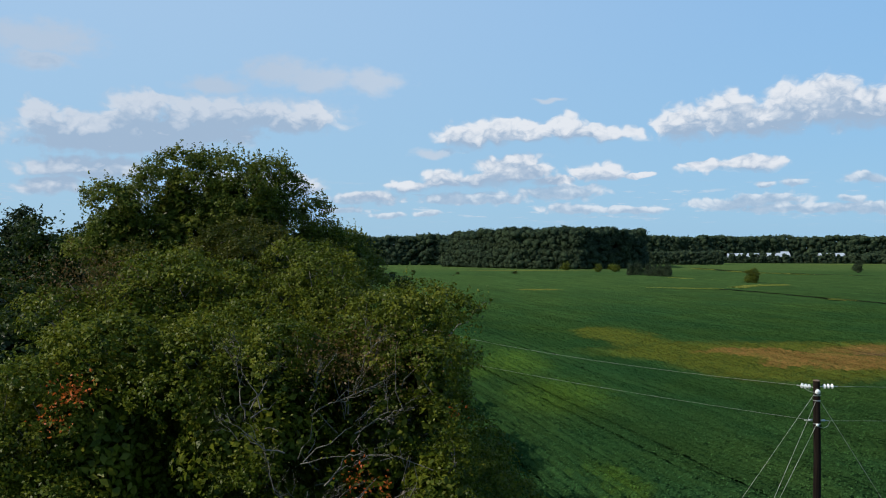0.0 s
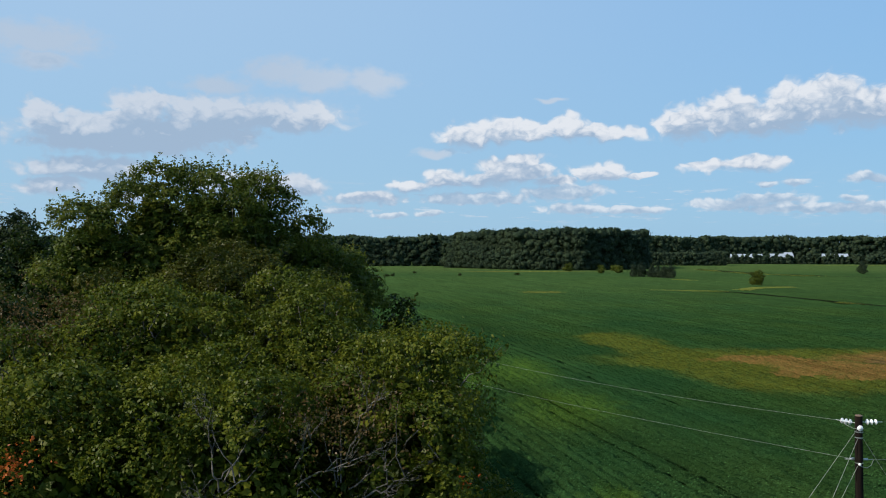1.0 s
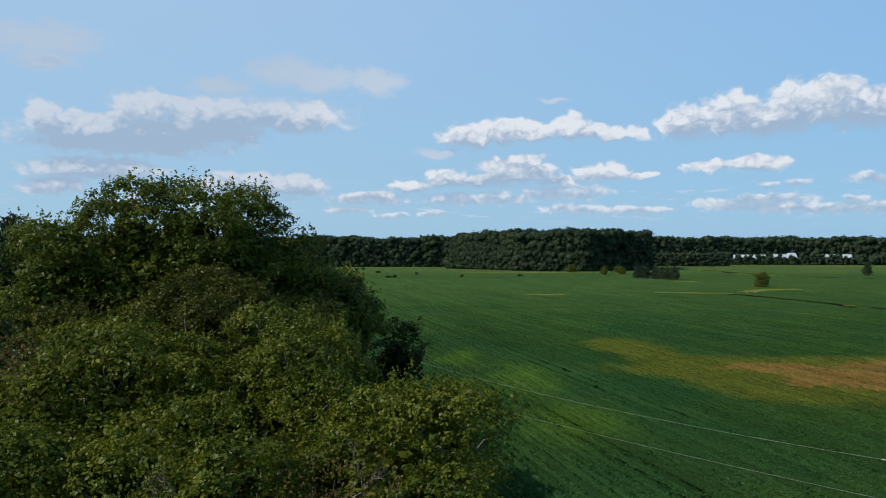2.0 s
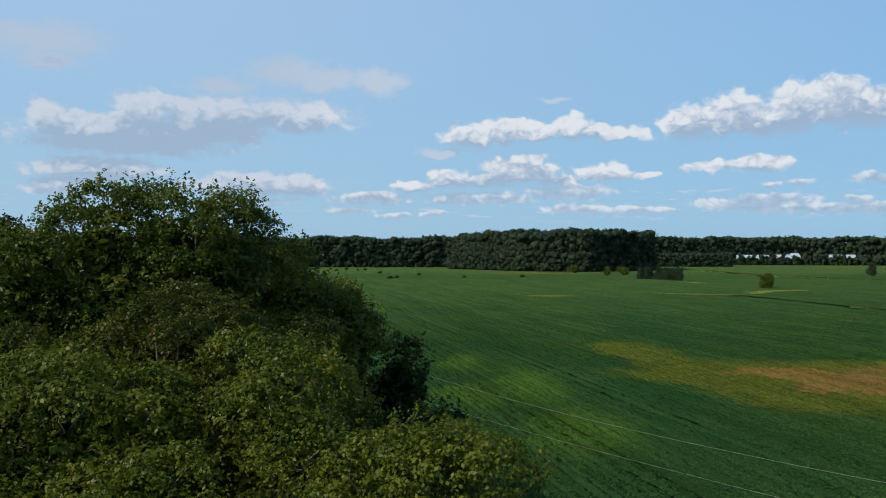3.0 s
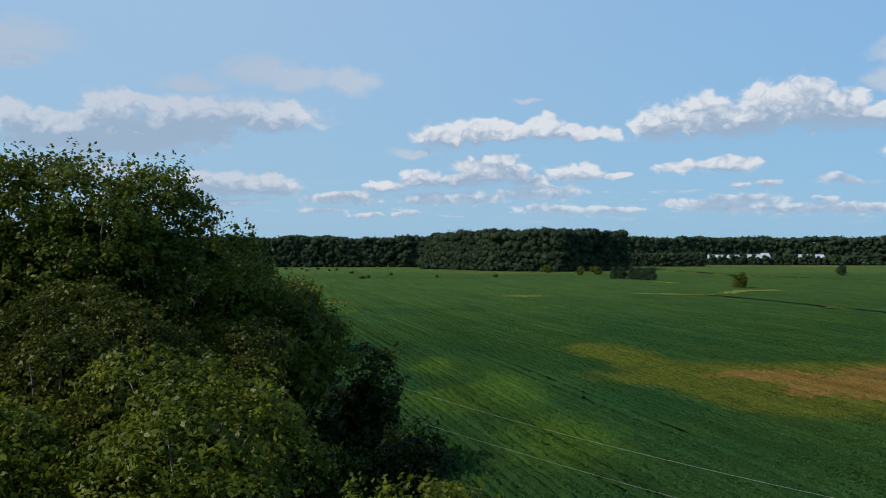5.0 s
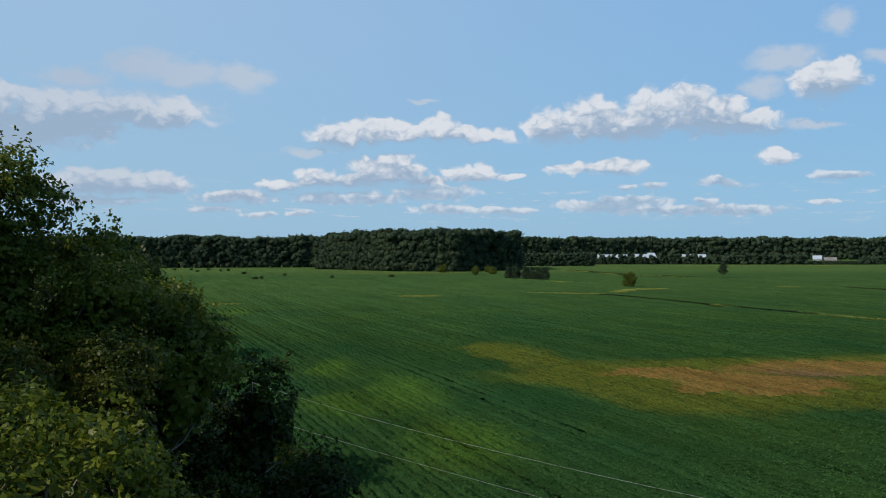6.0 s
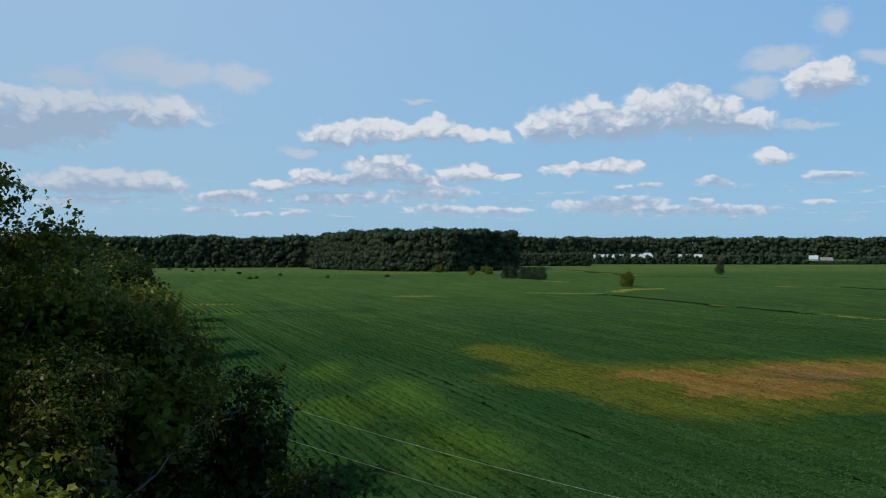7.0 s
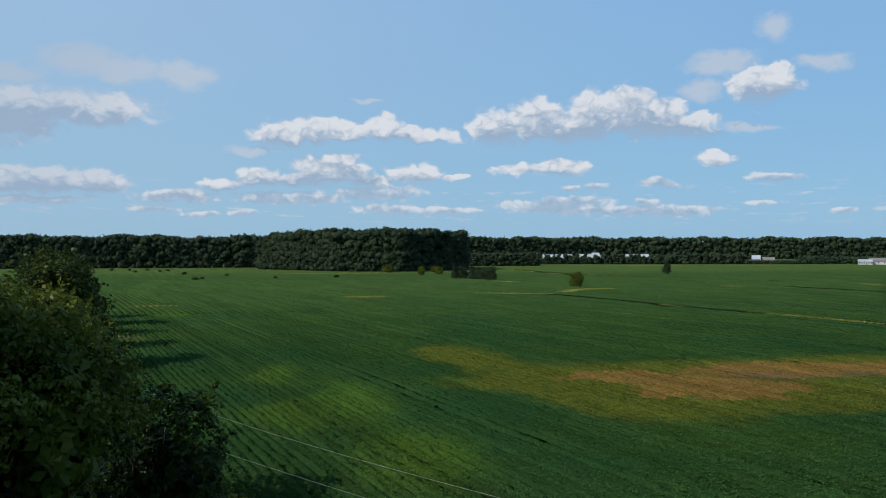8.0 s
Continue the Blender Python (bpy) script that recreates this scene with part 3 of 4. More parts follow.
def field_edge(y):
    """The crop's edge along the trees, as x over y."""
    return np.interp(y, [30, 60, 100, 154, 220, 260, 300], [3.0, 0.0, -9.0, -24.0, -36.0, -46.0, -60.0])


def in_dry(x, y):
    return np.exp(-(((x - 74) / 24) ** 2 + ((y - 129) / 9) ** 2) ** 2)


def row_height(rng, s, q):
    """A row's height along its length: plants of uneven vigour, with beaten-down stretches where wheels ran."""
    h = 0.80 + 0.06 * rng.normal(0, 1, len(q)) + 0.05 * np.sin(q * 0.21 + s) + 0.05 * np.sin(q * 0.047 + 1.7 * s)
    if round(s / ROW_GAP) % 14 in (5, 7):
        h *= np.where(np.sin(q * 0.06 + 0.31 * s) > -0.35, 0.62, 0.92)
    return h


def crop_rows():
    """Leafy ridges of the crop, row by row, where the walk comes near."""
    rng = np.random.default_rng(5)
    for s in np.arange(-63, 216, ROW_GAP):
        q = np.arange(30, 262, 0.85)
        x, y = s * ACROSS[0] + q * ROW[0], s * ACROSS[1] + q * ROW[1]
        ok = (x > field_edge(y)) & (y > 46) & (y < 256) & (x < 0.80 * (y - 18) + 4) & (x > -0.32 * (y - 12) - 4)
        if ok.sum() < 6:
            continue
        x, y, q = x[ok], y[ok], q[ok]
        m = len(x)
        h = row_height(rng, s, q) * (1 - 0.5 * in_dry(x, y))
        h *= np.clip(np.minimum(np.arange(m), np.arange(m)[::-1]) / 8, 0.02, 1)
        full = np.clip(1 + 0.14 * rng.normal(0, 1, m), 0.6, 1.3)
        ring = []
        for off, k in ((-0.44, 0.50), (-0.29, 0.84), (0.0, 1.0), (0.29, 0.84), (0.44, 0.50)):
            jit = rng.normal(0, 0.04, m)
            ring.append(np.stack([x + ACROSS[0] * (off * full + jit), y + ACROSS[1] * (off * full + jit), h * k * (1 + rng.normal(0, 0.10, m))], -1))
        v = np.stack(ring, 1).reshape(-1, 3)
        i, j = np.meshgrid(np.arange(m - 1), np.arange(4), indexing="ij")
        f = np.stack([i * 5 + j, i * 5 + j + 1, (i + 1) * 5 + j + 1, (i + 1) * 5 + j], -1).reshape(-1, 4)
        part("crop_row", np_mesh("crop_row", v, f), CROP_ROWS, GROUND_SHEET, "", True)


def crop_leaves():
    """Single leaves on the nearest rows."""
    rng = np.random.default_rng(6)
    s = np.arange(-63, 140, ROW_GAP)
    q = np.arange(30, 190, 0.36)
    ss, qq = [a.ravel() for a in np.meshgrid(s, q)]
    x, y = ss * ACROSS[0] + qq * ROW[0], ss * ACROSS[1] + qq * ROW[1]
    ok = (x > field_edge(y)) & (y > 48) & (y < 185) & (x < 0.80 * (y - 18) + 3) & (x > -0.32 * (y - 12) - 3)
    x, y = x[ok], y[ok]
    thin = rng.random(len(x)) < np.clip((135 - y) / 60, 0.16, 1)
    x, y = x[thin], y[thin]
    per = 8
    m = len(x)
    off, run = np.clip(rng.normal(0, 0.19, (m, per)), -0.42, 0.42), rng.normal(0, 0.10, (m, per))
    z = (0.88 - 0.55 * np.abs(off) + rng.normal(0, 0.05, (m, per))) * (1 - 0.5 * in_dry(x, y))[:, None]
    p = np.stack([x[:, None] + ACROSS[0] * off + ROW[0] * run, y[:, None] + ACROSS[1] * off + ROW[1] * run, np.maximum(z, 0.1)], -1).reshape(-1, 3)
    side = np.repeat(np.array([[ACROSS[0], ACROSS[1], 0.0]]), m * per, 0) * np.clip(off.reshape(-1, 1) * 6, -0.9, 0.9)
    ob = part("crop_leaves", np_mesh("crop_leaves", *leaves(rng, p, side, 0.155, 0.8, 1.3, 0.3)), CROP)
    tagged(ob, "broad green leaves on top of the crop rows", "crop", kind="stuff")


def far_rows():
    """Coarser ridges where the field runs on."""
    rng = np.random.default_rng(8)
    verts, faces, n = [], [], 0
    gap = ROW_GAP * 2
    for s in np.arange(-126, 520, gap):
        q = np.arange(150, 640, 3.0)
        x, y = s * ACROSS[0] + q * ROW[0], s * ACROSS[1] + q * ROW[1]
        ok = (x > field_edge(y)) & (y > 246) & (y < 520) & (x < 0.80 * (y - 18) + 4) & (x > -0.32 * (y - 12) - 4)
        if ok.sum() < 6:
            continue
        x, y = x[ok], y[ok]
        m = len(x)
        h = 0.80 + 0.05 * rng.normal(0, 1, m) + 0.06 * np.sin(y * 0.7 + 3 * np.sin(x * 0.13)) * (rng.random(m) < 0.5)
        h *= np.clip(np.minimum(np.arange(m), np.arange(m)[::-1]) / 6, 0.02, 1)
        ring = []
        for off, k in ((-0.78, 0.45), (-0.45, 0.8), (0.0, 1.0), (0.45, 0.8), (0.78, 0.45)):
            ring.append(np.stack([x + ACROSS[0] * off, y + ACROSS[1] * off, h * k * (1 + rng.normal(0, 0.06, m))], -1))
        v = np.stack(ring, 1).reshape(-1, 3)
        i, j = np.meshgrid(np.arange(m - 1), np.arange(4), indexing="ij")
        f = np.stack([i * 5 + j, i * 5 + j + 1, (i + 1) * 5 + j + 1, (i + 1) * 5 + j], -1).reshape(-1, 4)
        verts.append(v), faces.append(f + n)
        n += len(v)
    ob = part("crop_rows", np_mesh("crop_rows", np.concatenate(verts), np.concatenate(faces)), CROP_ROWS)
    tagged(ob, "distant green rows of low leafy crop plants", "crop", kind="stuff")


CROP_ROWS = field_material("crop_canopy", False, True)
crop_rows()
far_rows()
crop_leaves()

# ---- the near trees along the field's edge ----
front = make_tree(11, (-3.8, 22.5, 0), [(-3.5, 25.1, 13.3, 1.6, 1.9, 2.5), (-1.3, 21.6, 11.5, 1.75, 2.5, 3.3), (-4.6, 20.6, 11.3, 2.7, 2.4, 3.2), (-6.4, 22.5, 11.2, 2.5, 2.8, 3.2), (-2.5, 22.6, 12.1, 1.5, 1.7, 2.5), (-0.9, 22.6, 8.8, 2.4, 3.2, 3.4), (-3.2, 19.6, 8.6, 3.0, 2.2, 3.0), (-0.2, 19.2, 10.2, 1.0, 1.1, 1.4), (-0.3, 23.6, 12.1, 1.1, 1.5, 2.2), (-0.4, 20.8, 12.2, 0.85, 1.2, 1.7)],
                  0.98, LEAF_OLIVE, "broad olive-green leafy tree with bare twigs in its crown", thick=0.8, trunk_r=0.24, twiggy=150,
                  hollows=[(-2.0, 17.6, 12.0, 2.1, 3.0, 2.1), (-4.6, 17.6, 12.4, 0.9, 2.0, 1.2), (-2.4, 17.4, 9.9, 2.1, 2.5, 1.4)])
for k, (start, way, length) in enumerate([((-4.4, 19.2, 12.0), (-0.1, -0.3, 1.0), 1.1), ((-4.3, 19.2, 12.2), (0.5, -0.3, 0.8), 0.9), ((-3.0, 19.6, 12.0), (0.9, -0.4, 0.5), 1.3), ((-3.0, 19.4, 12.4), (0.4, -0.5, 0.9), 0.9),
                                          ((-3.5, 19.0, 11.3), (-0.8, -0.4, 0.5), 1.1), ((-2.0, 19.6, 11.6), (0.8, -0.5, 0.6), 1.1), ((-3.4, 18.9, 10.0), (0.9, -0.3, 0.15), 1.4), ((-3.0, 18.8, 9.8), (-0.5, -0.4, 0.7), 1.1),
                                          ((-1.9, 18.8, 9.9), (0.7, -0.4, 0.4), 1.1), ((-1.9, 19.8, 13.0), (0.3, -0.5, 0.6), 0.8), ((-2.6, 18.9, 10.6), (0.6, -0.3, 0.8), 1.0)]):
    bare_branch(front, 200 + k, start, way, length)
leaf_patch(front, "vine_leaves", 220, (-1.8, 17.9, 11.0), (0.35, 0.4, 0.45), 70, 0.08, LEAF_RED, "orange-red creeper leaves")
leaf_patch(front, "vine_leaves", 221, (-1.2, 18.0, 10.8), (0.2, 0.3, 0.3), 30, 0.08, LEAF_RED, "orange-red creeper leaves")
leaf_patch(front, "vine_leaves", 222, (0.35, 19.6, 12.1), (0.3, 0.4, 0.15), 22, 0.08, LEAF_RED, "orange-red creeper leaves")
leaf_patch(front, "dry_leaves", 223, (-2.1, 19.2, 13.4), (1.5, 1.2, 0.8), 900, 0.07, LEAF_BROWN, "brown dried leaves")
wide = make_tree(12, (-10.2, 23.0, 0), [(-9.1, 23.8, 12.5, 2.0, 2.6, 3.3), (-12.4, 21.5, 8.9, 3.0, 3.2, 3.6), (-8.2, 20.8, 10.6, 2.3, 2.5, 3.6), (-7.0, 24.0, 12.8, 1.8, 2.0, 2.9), (-10.0, 19.8, 8.4, 3.2, 2.6, 3.4)],
                 1.2, LEAF_OLIVE, "wide yellow-green leafy tree at the field's edge", trunk_r=0.24, twiggy=60)
leaf_patch(wide, "vine_leaves", 224, (-7.7, 17.9, 12.8), (0.55, 0.4, 0.45), 130, 0.08, LEAF_RED, "orange-red creeper leaves")
leaf_patch(wide, "vine_leaves", 225, (-8.3, 18.2, 12.2), (0.45, 0.4, 0.25), 50, 0.08, LEAF_RED, "orange-red creeper leaves")
leaf_patch(wide, "dry_leaves", 226, (-9.4, 22.6, 15.0), (1.6, 1.4, 0.8), 1200, 0.07, LEAF_BROWN, "brown dried leaves")
make_tree(17, (-6.2, 28.2, 0), [(-6.6, 28.4, 13.9, 2.2, 1.8, 2.9), (-4.7, 27.6, 12.7, 1.2, 1.5, 2.2), (-9.4, 28.0, 13.2, 1.9, 1.8, 2.8), (-4.0, 30.8, 13.4, 1.1, 1.6, 2.3), (-6.4, 28.2, 10.0, 3.4, 2.0, 3.2)],
          0.9, LEAF_MIXED, "olive-green tree with brownish leaves between its neighbours", thick=0.85, trunk_r=0.2, twiggy=90)
make_tree(13, (-7.8, 32.4, 0), [(-8.2, 32.2, 16.3, 2.0, 2.0, 2.8), (-9.7, 31.6, 16.3, 1.4, 1.8, 2.7), (-6.9, 33.2, 16.4, 1.1, 1.7, 2.7), (-11.6, 31.2, 15.6, 1.6, 1.8, 2.5), (-5.3, 34.3, 15.0, 1.2, 1.8, 2.4), (-8.4, 31.2, 12.4, 3.7, 2.6, 3.6), (-3.7, 36.0, 14.6, 1.0, 1.7, 2.0)],
          1.15, LEAF_GREEN, "tall dense dark green tree rising above its neighbours", domes=18, thick=1.05, trunk_r=0.3, rise=0.8, shoots=0.2, fill=1.6, twiggy=40)
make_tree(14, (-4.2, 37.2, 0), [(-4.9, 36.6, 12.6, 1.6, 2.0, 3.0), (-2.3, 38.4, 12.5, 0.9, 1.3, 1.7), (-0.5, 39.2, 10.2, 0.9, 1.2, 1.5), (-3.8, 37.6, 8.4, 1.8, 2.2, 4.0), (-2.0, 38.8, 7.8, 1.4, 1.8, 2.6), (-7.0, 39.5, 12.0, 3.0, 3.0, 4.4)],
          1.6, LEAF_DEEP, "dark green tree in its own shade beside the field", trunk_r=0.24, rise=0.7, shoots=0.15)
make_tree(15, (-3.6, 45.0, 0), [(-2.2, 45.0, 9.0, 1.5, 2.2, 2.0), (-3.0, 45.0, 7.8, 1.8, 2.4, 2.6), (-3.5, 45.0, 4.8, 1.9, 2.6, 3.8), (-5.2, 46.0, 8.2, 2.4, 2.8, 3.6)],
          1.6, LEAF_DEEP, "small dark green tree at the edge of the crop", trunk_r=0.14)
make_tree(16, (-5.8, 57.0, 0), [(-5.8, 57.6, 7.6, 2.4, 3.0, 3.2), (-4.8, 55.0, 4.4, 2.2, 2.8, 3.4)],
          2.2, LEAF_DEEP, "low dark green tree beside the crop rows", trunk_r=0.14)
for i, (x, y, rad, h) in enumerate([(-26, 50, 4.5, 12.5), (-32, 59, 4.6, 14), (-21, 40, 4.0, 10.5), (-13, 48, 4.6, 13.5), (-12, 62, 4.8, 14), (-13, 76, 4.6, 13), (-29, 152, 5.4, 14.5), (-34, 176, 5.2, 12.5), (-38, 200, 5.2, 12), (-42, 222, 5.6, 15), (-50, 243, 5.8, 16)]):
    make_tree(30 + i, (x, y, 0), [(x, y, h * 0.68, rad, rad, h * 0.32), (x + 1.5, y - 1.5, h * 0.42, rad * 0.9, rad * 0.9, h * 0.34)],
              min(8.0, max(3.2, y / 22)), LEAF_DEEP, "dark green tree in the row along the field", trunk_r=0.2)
for i, (x, y, rad, h) in enumerate([(-67, 139, 4.4, 22), (-73, 146, 5.0, 21.5), (-62, 150, 4.6, 20), (-56, 120, 5.0, 19), (-50, 126, 5.0, 18.5), (-78, 138, 5.0, 23), (-47, 108, 4.6, 17), (-66, 128, 5, 16), (-73, 124, 5, 17)]):
    make_tree(60 + i, (x, y, 0), [(x, y, h * 0.82, rad * 0.45, rad * 0.45, h * 0.17), (x + 0.4 * rad, y, h * 0.62, rad * 0.55, rad * 0.6, h * 0.15), (x - 0.45 * rad, y - 1, h * 0.55, rad * 0.55, rad * 0.6, h * 0.16), (x, y, h * 0.36, rad * 0.9, rad * 0.9, h * 0.26)],
              6.0, LEAF_PINE if i in (0, 1, 5) else LEAF_DEEP, "tall dark woodland tree behind the field's edge", trunk_r=0.22)


# ---- far woods ----
def woods(name, seed, runs, label, clump=1.1, per=13):
    """Far woods as one mass: lumps of foliage with loose clumps of leaves round them, heaped up along lines over the plan.
    runs: a line, the trees' height, a lump's radius and how many rows of crowns stand behind the first."""
    rng = np.random.default_rng(seed)
    a, b = np.linspace(0, 2 * math.pi, 6)[:-1], np.linspace(0.15, math.pi - 0.3, 4)
    dirs = np.array([(math.sin(q) * math.cos(p), math.sin(q) * math.sin(p), math.cos(q)) for q in b for p in a])
    i, j = np.meshgrid(np.arange(3), np.arange(5), indexing="ij")
    sphere = np.stack([i * 5 + j, i * 5 + (j + 1) % 5, (i + 1) * 5 + (j + 1) % 5, (i + 1) * 5 + j], -1).reshape(-1, 4)
    pieces = []

    def lump(c, r, leafy=True):
        half = r * np.array([1, 1, 0.78]) * rng.uniform(0.85, 1.15, 3)
        pieces.append((c + dirs * half * rng.uniform(0.62, 1.0, (len(dirs), 1)), sphere))
        if not leafy:
            return
        d = unit(rng.normal(0, 1, (per, 3)) + np.array([0, 0, 0.35]))
        pieces.append(leaves(rng, c + d * half * rng.normal(0.98, 0.14, (per, 1)), d, clump, 0.8, 0.5, 0.8))

    for line, h, r, rows in runs:
        line = [np.array(p, float) for p in line]
        for a, b in zip(line, line[1:]):
            length = np.linalg.norm(b - a)
            along = (b - a) / length
            side = np.array([-along[1], along[0]])
            levels = max(2, int(h / (0.85 * r)) + 1)
            ph = rng.uniform(0, 6.28, 3)
            for level in range(levels + rows):
                up = min(level, levels - 1) / max(levels - 1, 1)
                back = 0.35 * r * up + max(0, level - levels + 1) * 1.5 * r
                for t in np.arange(rng.random() * r, length, 1.0 * r):
                    tall = h * (1 + 0.035 * math.sin(t * 0.06 + ph[0]) + 0.03 * math.sin(t * 0.17 + ph[1])) * rng.uniform(0.96, 1.04)
                    size = r * rng.uniform(0.62, 1.3)
                    z = 0.6 * size + (tall - 1.35 * size) * up + (rng.normal(0, 0.25 * r) if 0 < up < 1 else 0)
                    p = a + along * (t + rng.normal(0, 0.3 * r)) + side * (back + rng.normal(0, 0.3 * r))
                    lump(np.array([p[0], p[1], z]), size)
                    if up < 1:
                        lump(np.array([p[0] + side[0] * r, p[1] + side[1] * r, z + 0.3 * r]), 1.3 * r, False)
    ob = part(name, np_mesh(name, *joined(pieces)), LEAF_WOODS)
    return tagged(ob, label, "woods", kind="stuff")


def lone(seed, a, b, gap, h, r):
    """Single trees, unevenly spaced along a line."""
    rng = np.random.default_rng(seed)
    a, b = np.array(a, float), np.array(b, float)
    n = int(np.linalg.norm(b - a) / gap)
    spots = [a + (b - a) * (k + rng.uniform(-0.4, 0.4)) / n for k in range(n)]
    return [([p, p + np.array([1.3 * r, 0.0])], h * rng.uniform(0.75, 1.1), r * rng.uniform(0.8, 1.2), 0) for p in spots]


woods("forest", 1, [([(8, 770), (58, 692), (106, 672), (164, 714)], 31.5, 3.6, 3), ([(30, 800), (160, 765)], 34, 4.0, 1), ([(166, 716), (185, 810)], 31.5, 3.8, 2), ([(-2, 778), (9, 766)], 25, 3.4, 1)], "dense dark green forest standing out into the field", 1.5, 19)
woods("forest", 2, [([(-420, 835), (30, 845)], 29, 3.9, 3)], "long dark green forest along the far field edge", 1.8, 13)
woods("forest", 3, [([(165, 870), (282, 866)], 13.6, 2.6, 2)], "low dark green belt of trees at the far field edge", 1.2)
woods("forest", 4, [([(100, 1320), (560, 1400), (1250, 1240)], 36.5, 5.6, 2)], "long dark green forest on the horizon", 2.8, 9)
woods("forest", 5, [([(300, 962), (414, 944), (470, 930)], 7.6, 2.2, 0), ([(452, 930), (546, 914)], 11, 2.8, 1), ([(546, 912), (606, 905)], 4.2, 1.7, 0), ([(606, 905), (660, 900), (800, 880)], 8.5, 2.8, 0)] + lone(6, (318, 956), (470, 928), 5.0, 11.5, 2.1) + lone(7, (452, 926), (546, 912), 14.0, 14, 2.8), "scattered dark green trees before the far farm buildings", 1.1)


# ---- field shrubs and ditches ----
def shrub(seed, x, y, r, h, mat, label, grain=4.0, category="bush"):
    return make_tree(seed, (x, y, 0), [(x, y, h * 0.66, r * 0.8, r * 0.8, h * 0.32), (x + 0.25 * r, y - 0.2 * r, h * 0.40, r, r, h * 0.34), (x - 0.3 * r, y, h * 0.24, r * 0.9, r * 0.9, h * 0.24), (x + 0.1 * r, y - 0.3 * r, h * 0.14, r * 0.9, r * 0.9, h * 0.16)],
                     grain, mat, label, domes=9, trunk_r=0.12, rise=0.8, category=category, name=category)


shrub(301, 137.5, 384.0, 3.0, 7.2, LEAF_GREEN, "lone round brownish bush with bare stems amid the field", 2.6)
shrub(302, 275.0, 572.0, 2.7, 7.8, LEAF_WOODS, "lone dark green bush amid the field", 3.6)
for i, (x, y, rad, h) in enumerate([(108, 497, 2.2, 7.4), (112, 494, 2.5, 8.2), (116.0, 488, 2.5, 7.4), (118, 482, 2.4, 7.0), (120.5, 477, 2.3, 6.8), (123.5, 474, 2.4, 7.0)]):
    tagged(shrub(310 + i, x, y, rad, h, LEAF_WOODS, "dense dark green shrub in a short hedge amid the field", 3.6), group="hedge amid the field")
for i, (x, y, rad, h) in enumerate([(92, 646, 3.4, 5.0), (106, 590, 2.4, 5.0), (120, 600, 2.6, 4.6), (128, 655, 3, 4.0)]):
    shrub(330 + i, x, y, rad, h, LEAF_GREEN, "pale green shrub at the forest's foot", 4.5)
for i, (x, y) in enumerate([(9, 540), (46, 552), (-116, 752), (-102, 749), (-90, 694), (-88, 746), (-74, 707), (-70, 724), (-35, 522), (-32, 530), (-21, 594), (-50, 630)]):
    shrub(350 + i, x, y, 1.1 + 0.2 * (i % 3), 0.9 + 0.2 * (i % 2), LEAF_DEEP, "low dark weed clump on the pale far field", 3.0, "weed clump")


def verge(name, seed, line, wide, low, tall, count, leaf, mat, label, shift=0.0, gaps=-0.7):
    """A strip of rank growth along a line over the plan."""
    rng = np.random.default_rng(seed)
    line = np.array(line, float)
    seg = np.linalg.norm(np.diff(line, axis=0), axis=1)
    t = np.sort(rng.uniform(0, seg.sum(), count))
    # growth comes in runs, with thin stretches between
    run = np.sin(t * 0.11 + seed) + np.sin(t * 0.043 + 2 * seed) + rng.normal(0, 0.5, count)
    t = t[run > gaps]
    cum = np.concatenate([[0], np.cumsum(seg)])
    x, y = np.interp(t, cum, line[:, 0]), np.interp(t, cum, line[:, 1])
    x += shift + rng.normal(0, wide * 0.4, len(t)) + 0.6 * np.sin(t * 0.05)
    y += rng.normal(0, wide * 0.5, len(t))
    p = np.stack([x, y, rng.uniform(low, tall, len(t))], -1)
    ob = part(name, np_mesh(name, *leaves(rng, p, np.zeros_like(p), leaf, 0.7, 1.2, 0.4)), mat)
    tagged(ob, label, "grass strip", kind="stuff")


DITCH_A = [(102, 322), (106, 314), (117, 258), (128, 214), (135, 189), (142, 165)]
DITCH_B = [(200, 682), (203, 571), (219, 519), (238, 484), (255, 435), (272, 415)]
DITCH_C = [(79, 334), (90, 329), (103, 322)]
# an unbroken strip of dark leaves draws the shade in the ditch's gap
verge("ditch_shade_weeds", 1, DITCH_A, 0.8, 0.6, 1.0, 9000, 0.40, WEEDS, "dark weeds standing in for the shaded gap of a field ditch", 0.0, -9)
verge("grass_strip", 2, DITCH_A[2:], 0.7, 0.7, 1.05, 3600, 0.35, GRASS, "straw-coloured grass along a field ditch", -1.4, -0.4)
verge("ditch_shade_weeds", 3, DITCH_B, 1.4, 0.1, 0.9, 6000, 0.6, WEEDS, "dark weeds along a far field ditch", 0.0, -1.2)
verge("grass_strip", 4, DITCH_B[:4], 1.2, 0.2, 0.8, 1800, 0.6, GRASS, "pale grass along a far field ditch", -3.0)
verge("grass_strip", 5, DITCH_C, 2.4, 0.7, 1.05, 1500, 0.45, GRASS, "straw-coloured grass across the field", 0.0, -0.9)
verge("grass_strip", 6, [(113, 332), (126, 351), (141, 356)], 3.0, 0.85, 1.1, 3400, 0.5, GRASS, "straw-coloured grass beside the lone bush", 0.0, -9)
verge("ditch_shade_weeds", 7, [(226, 362), (231, 335), (236, 308)], 1.0, 0.7, 1.0, 2600, 0.5, WEEDS, "dark weeds along a faint field ditch", 0.0, -0.5)
verge("grass_strip", 8, [(118, 448), (125, 428), (131, 416)], 2.2, 0.8, 1.05, 900, 0.5, GRASS, "straw-coloured grass along the hedge", 0.0, -0.8)


